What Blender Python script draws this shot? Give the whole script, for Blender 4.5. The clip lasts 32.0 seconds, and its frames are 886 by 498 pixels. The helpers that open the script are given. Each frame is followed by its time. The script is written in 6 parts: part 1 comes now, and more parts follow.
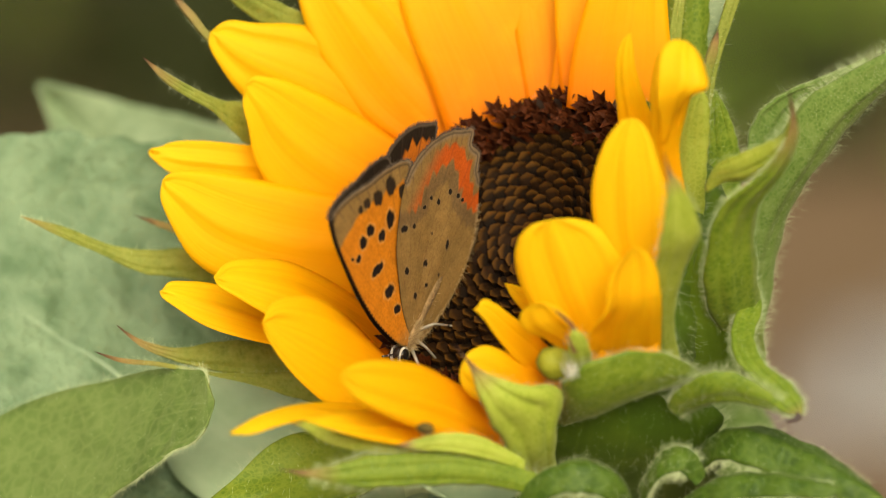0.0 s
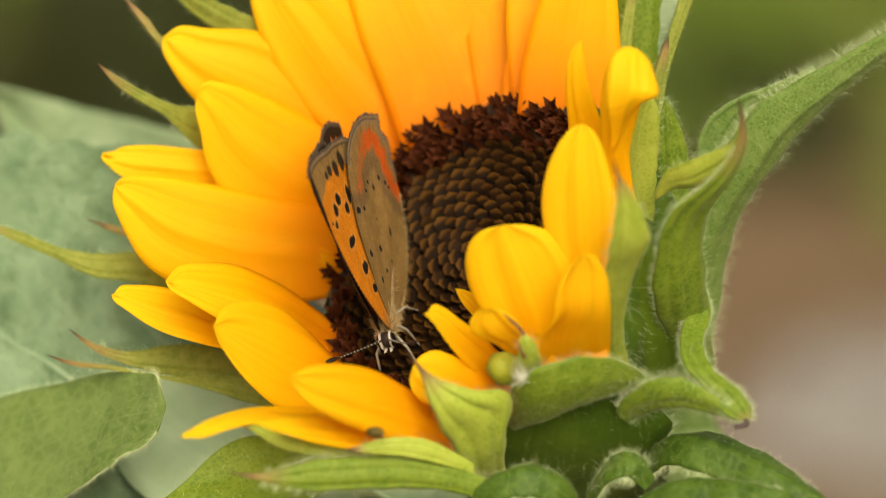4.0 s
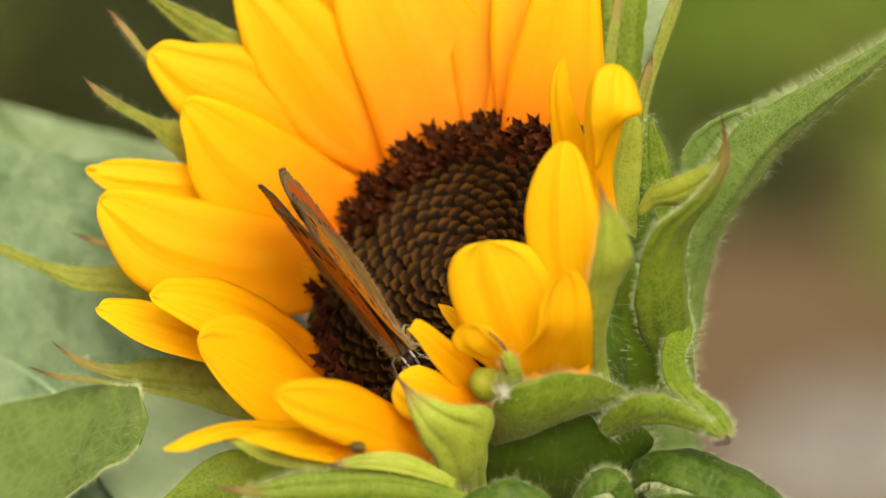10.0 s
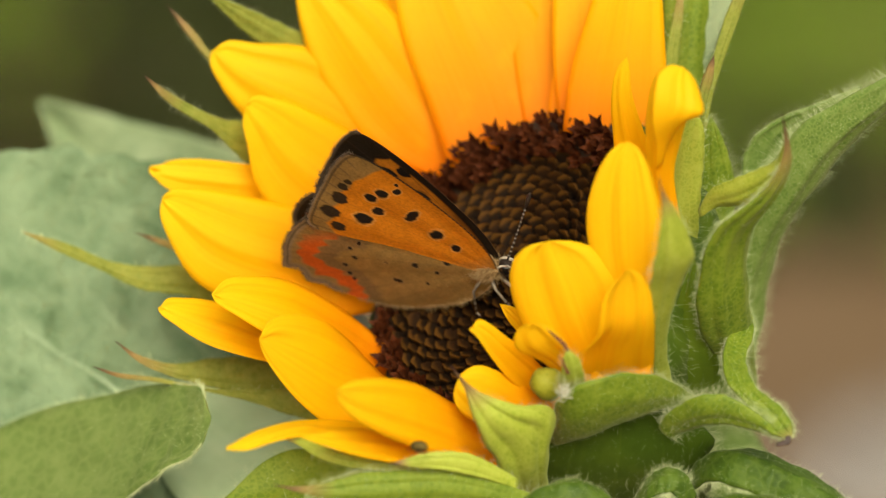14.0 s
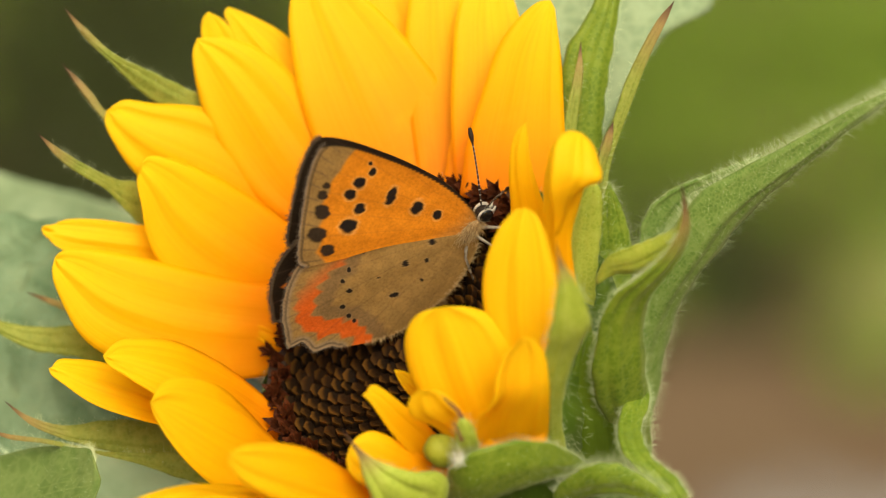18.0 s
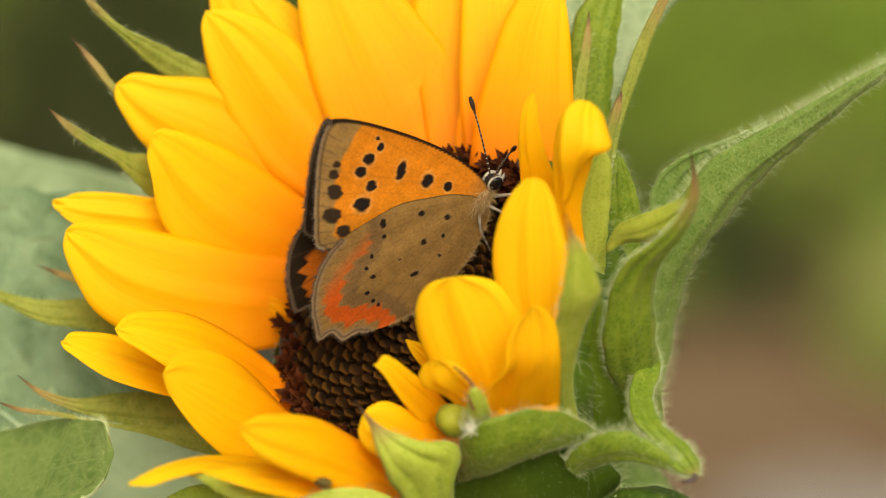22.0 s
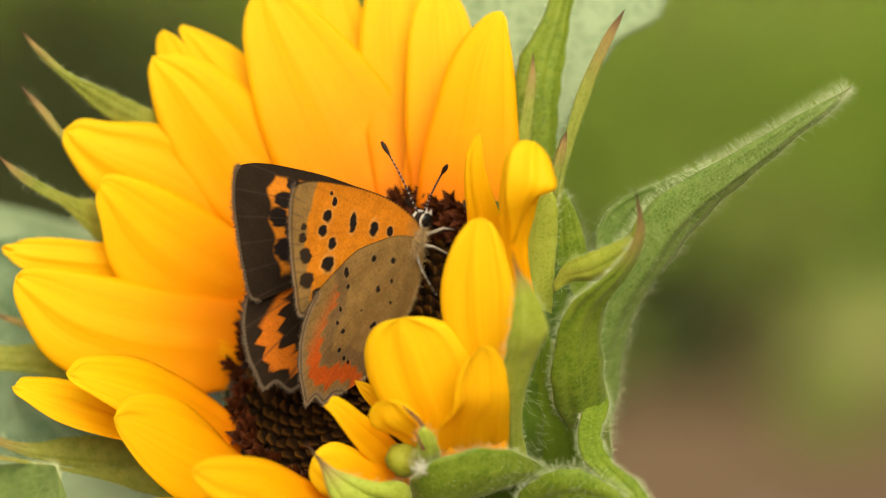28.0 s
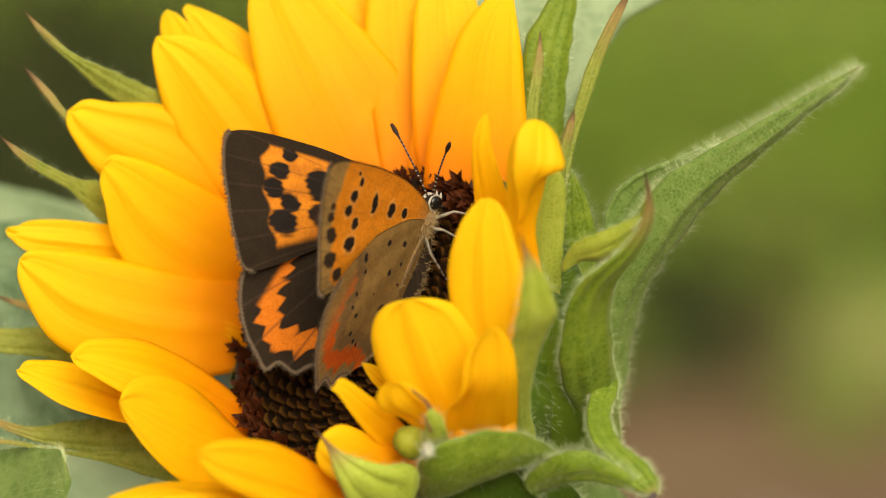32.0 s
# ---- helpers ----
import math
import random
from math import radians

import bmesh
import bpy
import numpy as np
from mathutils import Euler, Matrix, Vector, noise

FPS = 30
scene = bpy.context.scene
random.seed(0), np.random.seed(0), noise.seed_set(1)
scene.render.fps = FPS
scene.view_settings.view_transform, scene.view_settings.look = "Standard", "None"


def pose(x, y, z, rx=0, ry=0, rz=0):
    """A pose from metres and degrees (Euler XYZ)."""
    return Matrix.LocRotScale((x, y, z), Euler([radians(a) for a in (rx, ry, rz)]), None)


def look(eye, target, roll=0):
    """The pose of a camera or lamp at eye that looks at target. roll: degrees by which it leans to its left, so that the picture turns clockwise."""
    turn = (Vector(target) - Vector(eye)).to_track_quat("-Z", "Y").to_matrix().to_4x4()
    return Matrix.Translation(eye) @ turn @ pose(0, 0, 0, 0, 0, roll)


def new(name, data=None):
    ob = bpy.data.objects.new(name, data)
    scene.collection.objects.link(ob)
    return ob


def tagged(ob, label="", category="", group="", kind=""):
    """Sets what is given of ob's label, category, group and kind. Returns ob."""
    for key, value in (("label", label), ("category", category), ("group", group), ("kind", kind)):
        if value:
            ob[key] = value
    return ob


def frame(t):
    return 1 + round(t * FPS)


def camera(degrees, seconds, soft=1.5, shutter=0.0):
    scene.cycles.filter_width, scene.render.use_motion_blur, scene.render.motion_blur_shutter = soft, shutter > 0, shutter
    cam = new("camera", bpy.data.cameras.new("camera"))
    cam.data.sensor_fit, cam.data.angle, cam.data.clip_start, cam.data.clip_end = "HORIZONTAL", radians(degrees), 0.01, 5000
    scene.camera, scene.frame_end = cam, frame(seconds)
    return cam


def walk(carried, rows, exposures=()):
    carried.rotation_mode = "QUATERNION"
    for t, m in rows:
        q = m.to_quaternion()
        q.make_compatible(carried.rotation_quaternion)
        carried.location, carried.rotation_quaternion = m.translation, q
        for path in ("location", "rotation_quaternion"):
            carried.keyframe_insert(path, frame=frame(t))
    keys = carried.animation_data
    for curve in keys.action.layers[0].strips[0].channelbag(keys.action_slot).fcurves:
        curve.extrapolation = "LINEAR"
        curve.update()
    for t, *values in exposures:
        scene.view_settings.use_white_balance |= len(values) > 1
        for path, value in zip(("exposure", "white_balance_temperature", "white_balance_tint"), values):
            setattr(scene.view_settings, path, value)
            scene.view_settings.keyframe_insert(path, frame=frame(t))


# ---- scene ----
# ---- the camera and its way ----
MM = 0.00085                     # the plan below is in units of this size, in metres
HEIGHT = 1.0                      # height of the flower's heart over the ground
TILT = 10.0                       # the lens looks down by this much
ROOT = Matrix.Translation((0, 0, HEIGHT)) @ Matrix.Rotation(radians(-TILT), 4, "X")
FOCUS = -7.0                     # mm, along the view, from the flower's heart

cam = camera(9.437, 32.0, soft=1.0)
cam.data.dof.use_dof = True
cam.data.dof.focus_distance = (500 + FOCUS) * MM
cam.data.dof.aperture_fstop = 22.0


def nod(t):
    """The flower head rises slowly on its stem, and the lens follows it: a slow turn about the eye, in place of ROOT."""
    eye = Matrix.Translation((0, -500 * MM, 0))
    return ROOT @ eye @ Matrix.Rotation(radians(-1.25 + 0.05 * t), 4, "X") @ eye.inverted()


def view(t, x, z, roll, back):
    """A camera row: it aims at x, z (mm) on the flower's plane from `back` mm away."""
    return t, nod(t) @ look((0, -back * MM, 0), (x * MM, 0, z * MM), roll)


walk(cam, [
    view(0, -7.913, -1.907, -0.89, 495.7),
    view(0.5, -6.963, -1.696, -0.81, 496.4),
    view(1, -5.028, -1.031, -0.96, 496.9),
    view(1.5, -4.573, -1.991, -0.86, 496.7),
    view(2, -5.071, -1.377, -0.84, 497.2),
    view(2.5, -2.994, -1.948, -0.92, 496.0),
    view(3, -3.153, -2.049, -0.69, 497.7),
    view(3.5, -3.485, -1.640, -0.64, 498.3),
    view(5.5, -3.983, -1.110, -0.34, 498.6),
    view(6, -5.966, -0.564, -0.29, 499.6),
    view(6.5, -5.120, -1.885, -0.15, 499.3),
    view(7, -5.396, -0.825, -0.16, 499.5),
    view(7.5, -5.717, 0.255, -0.02, 499.3),
    view(8, -2.996, 2.082, -0.17, 500.7),
    view(8.5, -2.257, 1.792, -0.14, 500.8),
    view(9, 0.001, -0.001, 0.00, 500.0),
    view(9.5, 0.036, -0.477, -0.04, 499.4),
    view(10, -1.753, -0.044, -0.23, 499.5),
    view(10.5, -2.157, -0.710, -0.38, 498.8),
    view(11, 0.080, -1.434, -0.46, 498.0),
    view(11.5, 1.321, -2.162, -0.61, 497.7),
    view(12, -3.040, -1.095, -0.47, 499.4),
    view(12.5, -5.621, 0.866, -0.40, 500.6),
    view(13, -7.159, 0.862, -0.35, 500.1),
    view(13.5, -7.003, -0.070, -0.21, 500.9),
    view(15.5, -8.948, 0.826, -0.02, 499.6),
    view(16, -6.207, 0.298, 0.28, 498.5),
    view(16.5, -4.333, 3.081, 0.50, 498.1),
    view(17, -0.864, 4.536, 0.53, 497.7),
    view(17.5, -0.824, 5.638, 0.64, 497.6),
    view(18, 2.174, 6.036, 0.61, 496.8),
    view(18.5, 1.710, 6.099, 0.53, 497.7),
    view(19, 1.578, 6.803, 0.52, 496.6),
    view(19.5, 2.164, 6.165, 0.55, 497.5),
    view(20, 5.563, 5.471, 0.52, 498.1),
    view(20.5, 3.967, 5.490, 0.45, 498.6),
    view(21, 2.718, 5.513, 0.23, 498.2),
    view(21.5, 1.550, 4.803, 0.22, 498.1),
    view(22, 1.250, 3.249, 0.12, 497.7),
    view(22.5, 1.867, 2.633, -0.04, 498.0),
    view(23, 2.786, 1.738, -0.05, 497.4),
    view(23.5, 3.344, 2.002, -0.14, 497.5),
    view(24, 2.498, 2.832, -0.13, 497.5),
    view(24.5, 3.861, 3.674, -0.14, 497.5),
    view(25, 4.419, 4.476, -0.21, 499.1),
    view(25.5, 4.766, 5.258, -0.31, 500.0),
    view(27.5, 6.318, 6.200, -0.46, 500.4),
    view(28, 6.132, 7.029, -0.59, 500.8),
    view(28.5, 4.840, 7.116, -0.50, 500.0),
    view(29, 5.536, 6.854, -0.67, 499.7),
    view(29.5, 6.926, 5.743, -0.64, 499.6),
    view(30, 6.161, 5.982, -0.66, 498.9),
    view(30.5, 5.564, 6.967, -0.67, 497.5),
    view(31, 4.600, 7.878, -0.91, 496.5),
    view(31.5, 5.146, 6.566, -0.88, 496.7),
    view(32, 5.439, 5.239, -0.80, 496.8),
])

# ---- light ----
world = bpy.data.worlds.new("sky")
scene.world = world
world.use_nodes = True
wn = world.node_tree.nodes
sky = wn.new("ShaderNodeTexSky")
sky.sky_type, sky.sun_disc = "NISHITA", False
sky.sun_elevation, sky.sun_rotation = radians(33.5), radians(173)
sky.air_density, sky.dust_density = 0.7, 7.0
wn["Background"].inputs["Strength"].default_value = 0.09
world.node_tree.links.new(sky.outputs["Color"], wn["Background"].inputs["Color"])

sun = new("sun", bpy.data.lights.new("sun", "SUN"))
sun.data.energy, sun.data.angle, sun.data.color = 4.5, radians(48), (1.0, 0.93, 0.68)
sun.matrix_world = look((0.25, -2.1, 1.4), (0, 0, 0))
scene.view_settings.exposure = 0.15


# ---- materials ----
def nodes_of(name):
    m = bpy.data.materials.new(name)
    m.use_nodes = True
    nt = m.node_tree
    return m, nt, nt.nodes["Principled BSDF"]


def node(nt, kind, **values):
    n = nt.nodes.new(kind)
    for key, value in values.items():
        if key in n.inputs:
            n.inputs[key].default_value = value
    return n


def ramp(nt, source, stops):
    r = nt.nodes.new("ShaderNodeValToRGB")
    while len(r.color_ramp.elements) < len(stops):
        r.color_ramp.elements.new(0.5)
    for e, (p, c) in zip(r.color_ramp.elements, stops):
        e.position, e.color = p, (*c, 1)
    nt.links.new(source, r.inputs["Fac"])
    return r.outputs["Color"]


def mix(nt, a, b, fac, mode="MIX"):
    m = nt.nodes.new("ShaderNodeMix")
    m.data_type, m.blend_type = "RGBA", mode
    for socket, value in ((m.inputs[6], a), (m.inputs[7], b), (m.inputs[0], fac)):
        if isinstance(value, bpy.types.NodeSocket):
            nt.links.new(value, socket)
        else:
            socket.default_value = (*value, 1) if isinstance(value, tuple) else value
    return m.outputs[2]


def grain(nt, scale, detail=4.0, rough=0.55, coords="Object", stretch=(1, 1, 1)):
    tc, mp = nt.nodes.new("ShaderNodeTexCoord"), nt.nodes.new("ShaderNodeMapping")
    mp.inputs["Scale"].default_value = stretch
    nz = node(nt, "ShaderNodeTexNoise", Scale=scale, Detail=detail, Roughness=rough)
    nt.links.new(tc.outputs[coords], mp.inputs["Vector"])
    nt.links.new(mp.outputs["Vector"], nz.inputs["Vector"])
    return nz.outputs["Fac"]


def bump(nt, bsdf, height, strength, distance):
    b = node(nt, "ShaderNodeBump", Strength=strength, Distance=distance)
    nt.links.new(height, b.inputs["Height"])
    nt.links.new(b.outputs["Normal"], bsdf.inputs["Normal"])
    return b.outputs["Normal"]


def see_through(nt, bsdf, colour, fac, normal=None):
    """Lets light through a thin leaf or petal."""
    tl, ms = nt.nodes.new("ShaderNodeBsdfTranslucent"), nt.nodes.new("ShaderNodeMixShader")
    nt.links.new(colour, tl.inputs["Color"])
    if normal:
        nt.links.new(normal, tl.inputs["Normal"])
    ms.inputs[0].default_value = fac
    nt.links.new(bsdf.outputs[0], ms.inputs[1])
    nt.links.new(tl.outputs[0], ms.inputs[2])
    nt.links.new(ms.outputs[0], nt.nodes["Material Output"].inputs["Surface"])


def petal_material():
    m, nt, p = nodes_of("petal")
    uv = nt.nodes.new("ShaderNodeUVMap")
    sep = nt.nodes.new("ShaderNodeSeparateXYZ")
    nt.links.new(uv.outputs[0], sep.inputs[0])
    length = ramp(nt, sep.outputs["Y"], [(0.0, (0.80, 0.19, 0.001)), (0.3, (0.87, 0.37, 0.001)), (0.6, (0.92, 0.52, 0.002)), (1.0, (0.94, 0.68, 0.012))])
    streak = grain(nt, 1.0, 3.0, 0.6, "UV", (15, 1.1, 1))
    col = mix(nt, length, (0.86, 0.30, 0.001), ramp_fac(nt, streak, 0.50, 0.8, 0.55))
    blotch = grain(nt, 330, 3.0)
    col = mix(nt, col, (0.94, 0.58, 0.008), ramp_fac(nt, blotch, 0.55, 0.8, 0.35))
    nt.links.new(col, p.inputs["Base Color"])
    p.inputs["Roughness"].default_value = 0.55
    p.inputs["Specular IOR Level"].default_value = 0.15
    nrm = bump(nt, p, streak, 0.3, 0.00025)
    see_through(nt, p, mix(nt, col, (0.96, 0.72, 0.01), 0.75), 0.55, nrm)
    return m


def ramp_fac(nt, source, low, high, amount):
    mr = nt.nodes.new("ShaderNodeMapRange")
    mr.inputs["From Min"].default_value, mr.inputs["From Max"].default_value = low, high
    mr.inputs["To Max"].default_value = amount
    nt.links.new(source, mr.inputs["Value"])
    return mr.outputs["Result"]


def green_material(name, base, pale, dark, tip=None, scale=900, through_fac=0.22, rough=0.6, relief=0.0003, cells=0, blush=0.80, fuzz=0.22):
    m, nt, p = nodes_of(name)
    g1, g2 = grain(nt, scale, 5.0, 0.6), grain(nt, scale * 0.12, 3.0)
    col = ramp(nt, g1, [(0.25, dark), (0.5, base), (0.75, pale)])
    col = mix(nt, col, pale, ramp_fac(nt, g2, 0.45, 0.75, 0.45))
    uv, sep = nt.nodes.new("ShaderNodeUVMap"), nt.nodes.new("ShaderNodeSeparateXYZ")
    nt.links.new(uv.outputs[0], sep.inputs[0])
    veins = grain(nt, 1.0, 2.0, 0.5, "UV", (26, 2.0, 1))
    col = mix(nt, col, pale, ramp_fac(nt, veins, 0.55, 0.7, 0.5))
    if cells:
        tc = nt.nodes.new("ShaderNodeTexCoord")
        vo = node(nt, "ShaderNodeTexVoronoi", Scale=cells)
        vo.feature = "DISTANCE_TO_EDGE"
        bent = node(nt, "ShaderNodeTexNoise", Scale=cells * 0.9, Detail=3.0)
        nt.links.new(tc.outputs["Object"], bent.inputs["Vector"])
        shift = nt.nodes.new("ShaderNodeVectorMath")
        shift.operation = "MULTIPLY_ADD"
        nt.links.new(bent.outputs["Color"], shift.inputs[0])
        shift.inputs[1].default_value = (1.1 / cells,) * 3
        nt.links.new(tc.outputs["Object"], shift.inputs[2])
        nt.links.new(shift.outputs[0], vo.inputs["Vector"])
        net = mix(nt, pale, col, 0.45)
        col = mix(nt, net, col, ramp_fac(nt, vo.outputs["Distance"], 0.0, 0.22, 1.0))
        g1 = mix(nt, g1, vo.outputs["Distance"], 0.3)
    if tip:
        col = mix(nt, col, (0.30, 0.16, 0.07), ramp_fac(nt, sep.outputs["Y"], blush, 0.93, 0.8))
        col = mix(nt, col, tip, ramp_fac(nt, sep.outputs["Y"], 0.90, 0.985, 1.0))
    nt.links.new(col, p.inputs["Base Color"])
    p.inputs["Roughness"].default_value = rough
    p.inputs["Specular IOR Level"].default_value = 0.3
    p.inputs["Sheen Weight"].default_value, p.inputs["Sheen Roughness"].default_value = fuzz, 0.4
    p.inputs["Sheen Tint"].default_value = (0.72, 0.85, 0.34, 1)
    nrm = bump(nt, p, g1, 0.5, relief)
    see_through(nt, p, col, through_fac, nrm)
    return m


def plain_material(name, a, b, scale, rough=0.6, strength=0.4, distance=0.0002, spec=0.4, metal=0.0):
    m, nt, p = nodes_of(name)
    g = grain(nt, scale, 5.0, 0.6)
    col = ramp(nt, g, [(0.3, a), (0.7, b)])
    info = nt.nodes.new("ShaderNodeObjectInfo")
    col = mix(nt, col, b, ramp_fac(nt, info.outputs["Random"], 0.0, 1.0, 0.5))
    nt.links.new(col, p.inputs["Base Color"])
    p.inputs["Roughness"].default_value, p.inputs["Specular IOR Level"].default_value = rough, spec
    p.inputs["Metallic"].default_value = metal
    bump(nt, p, g, strength, distance)
    return m


def bud_material():
    m, nt, p = nodes_of("bud")
    uv, sep = nt.nodes.new("ShaderNodeUVMap"), nt.nodes.new("ShaderNodeSeparateXYZ")
    nt.links.new(uv.outputs[0], sep.inputs[0])
    # brown bud colour, with shaded gaps and lit crests put into the ramp
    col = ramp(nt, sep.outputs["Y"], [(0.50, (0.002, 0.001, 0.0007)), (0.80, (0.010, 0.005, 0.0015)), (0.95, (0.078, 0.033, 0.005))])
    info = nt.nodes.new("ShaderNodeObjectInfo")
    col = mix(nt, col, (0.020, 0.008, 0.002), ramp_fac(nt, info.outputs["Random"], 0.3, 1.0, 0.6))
    nt.links.new(col, p.inputs["Base Color"])
    p.inputs["Roughness"].default_value, p.inputs["Specular IOR Level"].default_value = 0.7, 0.06
    bump(nt, p, grain(nt, 2500, 3.0), 0.5, 0.0002)
    return m


PETAL = petal_material()
BRACT = green_material("bract", (0.110, 0.178, 0.007), (0.210, 0.270, 0.024), (0.064, 0.124, 0.004), tip=(0.05, 0.018, 0.014), cells=2100, relief=0.0002)
BRACT_LEAFY = green_material("bract_leafy", (0.125, 0.210, 0.034), (0.230, 0.315, 0.085), (0.078, 0.15, 0.018), tip=(0.05, 0.018, 0.014), scale=700, relief=0.0003, cells=2600, blush=0.88)
BRACT_PALE = green_material("bract_pale", (0.28, 0.35, 0.026), (0.41, 0.46, 0.070), (0.18, 0.255, 0.014), tip=(0.06, 0.022, 0.015), cells=2400, relief=0.0002, blush=0.85)
BRACT_FAR = green_material("bract_far", (0.195, 0.230, 0.026), (0.28, 0.305, 0.055), (0.125, 0.165, 0.014), tip=(0.06, 0.022, 0.015), cells=2100, relief=0.0005, blush=0.70)
# kept dark: the shade under the cup's folded rim is put into this green
CUP = green_material("cup", (0.052, 0.104, 0.004), (0.092, 0.150, 0.008), (0.030, 0.068, 0.002), scale=260, relief=0.0002, fuzz=0.08)
LEAF = green_material("leaf", (0.046, 0.094, 0.005), (0.095, 0.152, 0.014), (0.026, 0.060, 0.003), scale=420, relief=0.0008, cells=900, fuzz=0.10)
LEAF_OLIVE = green_material("leaf_olive", (0.115, 0.180, 0.036), (0.19, 0.250, 0.070), (0.070, 0.120, 0.018), scale=420, relief=0.0006, cells=800)
# colour raised well above the other leaves to paint in light falling through
LEAF_UNDER = green_material("leaf_under", (0.42, 0.57, 0.33), (0.50, 0.64, 0.40), (0.35, 0.49, 0.27), scale=300)
LEAF_PALE = green_material("leaf_pale", (0.20, 0.28, 0.14), (0.30, 0.38, 0.21), (0.14, 0.21, 0.095), scale=300, cells=700, relief=0.0008)
LEAF_GREY = green_material("leaf_grey", (0.125, 0.205, 0.100), (0.250, 0.345, 0.195), (0.050, 0.105, 0.040), scale=230, relief=0.012, cells=170)
WEED = green_material("weed", (0.23, 0.335, 0.040), (0.31, 0.42, 0.066), (0.16, 0.245, 0.024), scale=20, relief=0.002, through_fac=0.4)
WEED_BRIGHT = green_material("weed_bright", (0.26, 0.37, 0.029), (0.34, 0.45, 0.056), (0.18, 0.28, 0.019), scale=20, relief=0.002, through_fac=0.4)
# dark copy of the weed green: shade between weeds put into the colour
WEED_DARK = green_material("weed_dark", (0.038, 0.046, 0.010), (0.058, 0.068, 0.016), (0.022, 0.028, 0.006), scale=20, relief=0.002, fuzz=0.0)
WEED_DRY = green_material("weed_dry", (0.29, 0.29, 0.095), (0.37, 0.36, 0.145), (0.20, 0.22, 0.06), scale=20, relief=0.002)
VEIN = plain_material("vein", (0.24, 0.33, 0.19), (0.32, 0.41, 0.26), 800)
STEM = green_material("stem", (0.16, 0.25, 0.06), (0.30, 0.38, 0.14), (0.10, 0.18, 0.03), scale=700)
HAIR = plain_material("hair", (0.46, 0.55, 0.24), (0.68, 0.75, 0.46), 2000, 0.5)
BUD_GREEN = green_material("bud_green", (0.24, 0.25, 0.012), (0.34, 0.34, 0.03), (0.15, 0.17, 0.007), cells=2400, relief=0.0002, fuzz=0.1)
# bract green darkened a little, so the shade by the cup is in the colour
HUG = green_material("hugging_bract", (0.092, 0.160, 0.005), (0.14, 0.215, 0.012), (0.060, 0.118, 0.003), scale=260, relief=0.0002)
DOWN = plain_material("down", (0.70, 0.70, 0.55), (0.86, 0.85, 0.74), 2000, 0.6)
THREAD = plain_material("thread", (0.085, 0.030, 0.012), (0.20, 0.085, 0.035), 1500)
DARK_TIP = plain_material("dark_tip", (0.02, 0.010, 0.008), (0.05, 0.028, 0.02), 1500)
BUD = bud_material()
FLORET = plain_material("floret", (0.006, 0.002, 0.001), (0.080, 0.019, 0.004), 1700, 0.7, 0.6, 0.0002, spec=0.1)
DISC = plain_material("disc", (0.012, 0.006, 0.003), (0.04, 0.018, 0.006), 1500, 0.7)
FUR = plain_material("fur", (0.115, 0.068, 0.026), (0.32, 0.200, 0.080), 3000, 0.8, 0.8, 0.0002)
PALE_FUR = plain_material("pale_fur", (0.31, 0.205, 0.085), (0.50, 0.36, 0.17), 3000, 0.8, 0.8, 0.0001)
DARK = plain_material("dark_shell", (0.008, 0.005, 0.004), (0.026, 0.016, 0.011), 3000, 0.5, spec=0.15)
EYE = plain_material("eye", (0.004, 0.004, 0.004), (0.012, 0.010, 0.008), 3000, 0.12, 0.1)
WHITE = plain_material("white_scales", (0.20, 0.17, 0.13), (0.48, 0.43, 0.36), 4000, 0.6)
LEG = plain_material("leg_scales", (0.10, 0.08, 0.055), (0.30, 0.26, 0.20), 3500, 0.6)
FRINGE_HAIR = plain_material("fringe_scales", (0.018, 0.012, 0.008), (0.12, 0.085, 0.055), 1500, 0.8)
BUG = plain_material("bug_shell", (0.05, 0.036, 0.008), (0.12, 0.085, 0.018), 3000, 0.6, spec=0.1)
STONE = plain_material("stone", (0.17, 0.155, 0.14), (0.27, 0.25, 0.23), 40, 0.8, 0.5, 0.003)
SOIL = plain_material("soil", (0.120, 0.077, 0.042), (0.188, 0.126, 0.072), 1.6, 0.95, 0.5, 0.02, spec=0.05)


def wing_material():
    m, nt, p = nodes_of("wing")
    a = nt.nodes.new("ShaderNodeVertexColor")
    a.layer_name = "pattern"
    g = grain(nt, 4500, 2.0, 0.6)
    col = mix(nt, a.outputs["Color"], mix(nt, a.outputs["Color"], (0.5, 0.5, 0.5), 0.85, "MULTIPLY"), ramp_fac(nt, g, 0.4, 0.7, 0.5))
    nt.links.new(col, p.inputs["Base Color"])
    p.inputs["Roughness"].default_value, p.inputs["Specular IOR Level"].default_value = 0.75, 0.08
    nrm = bump(nt, p, g, 0.35, 0.0001)
    see_through(nt, p, col, 0.10, nrm)
    return m


WING = wing_material()


# ---- mesh makers ----
def link(name, verts, faces, material, parent, uvs=None, label="", smooth=True, colours=None):
    me = bpy.data.meshes.new(name)
    me.from_pydata([tuple(v) for v in verts], [], [tuple(f) for f in faces])
    if uvs is not None:
        layer = me.uv_layers.new(name="UVMap")
        idx = np.empty(len(me.loops), dtype=np.int32)
        me.loops.foreach_get("vertex_index", idx)
        layer.data.foreach_set("uv", np.asarray(uvs, dtype=np.float32)[idx].ravel())
    if colours is not None:
        att = me.color_attributes.new("pattern", "FLOAT_COLOR", "POINT")
        att.data.foreach_set("color", np.asarray(colours, dtype=np.float32).ravel())
    me.materials.append(material)
    if smooth:
        me.polygons.foreach_set("use_smooth", [True] * len(me.polygons))
    me.update()
    ob = new(name, me)
    ob.parent = parent
    if label:
        tagged(ob, label)
    return ob


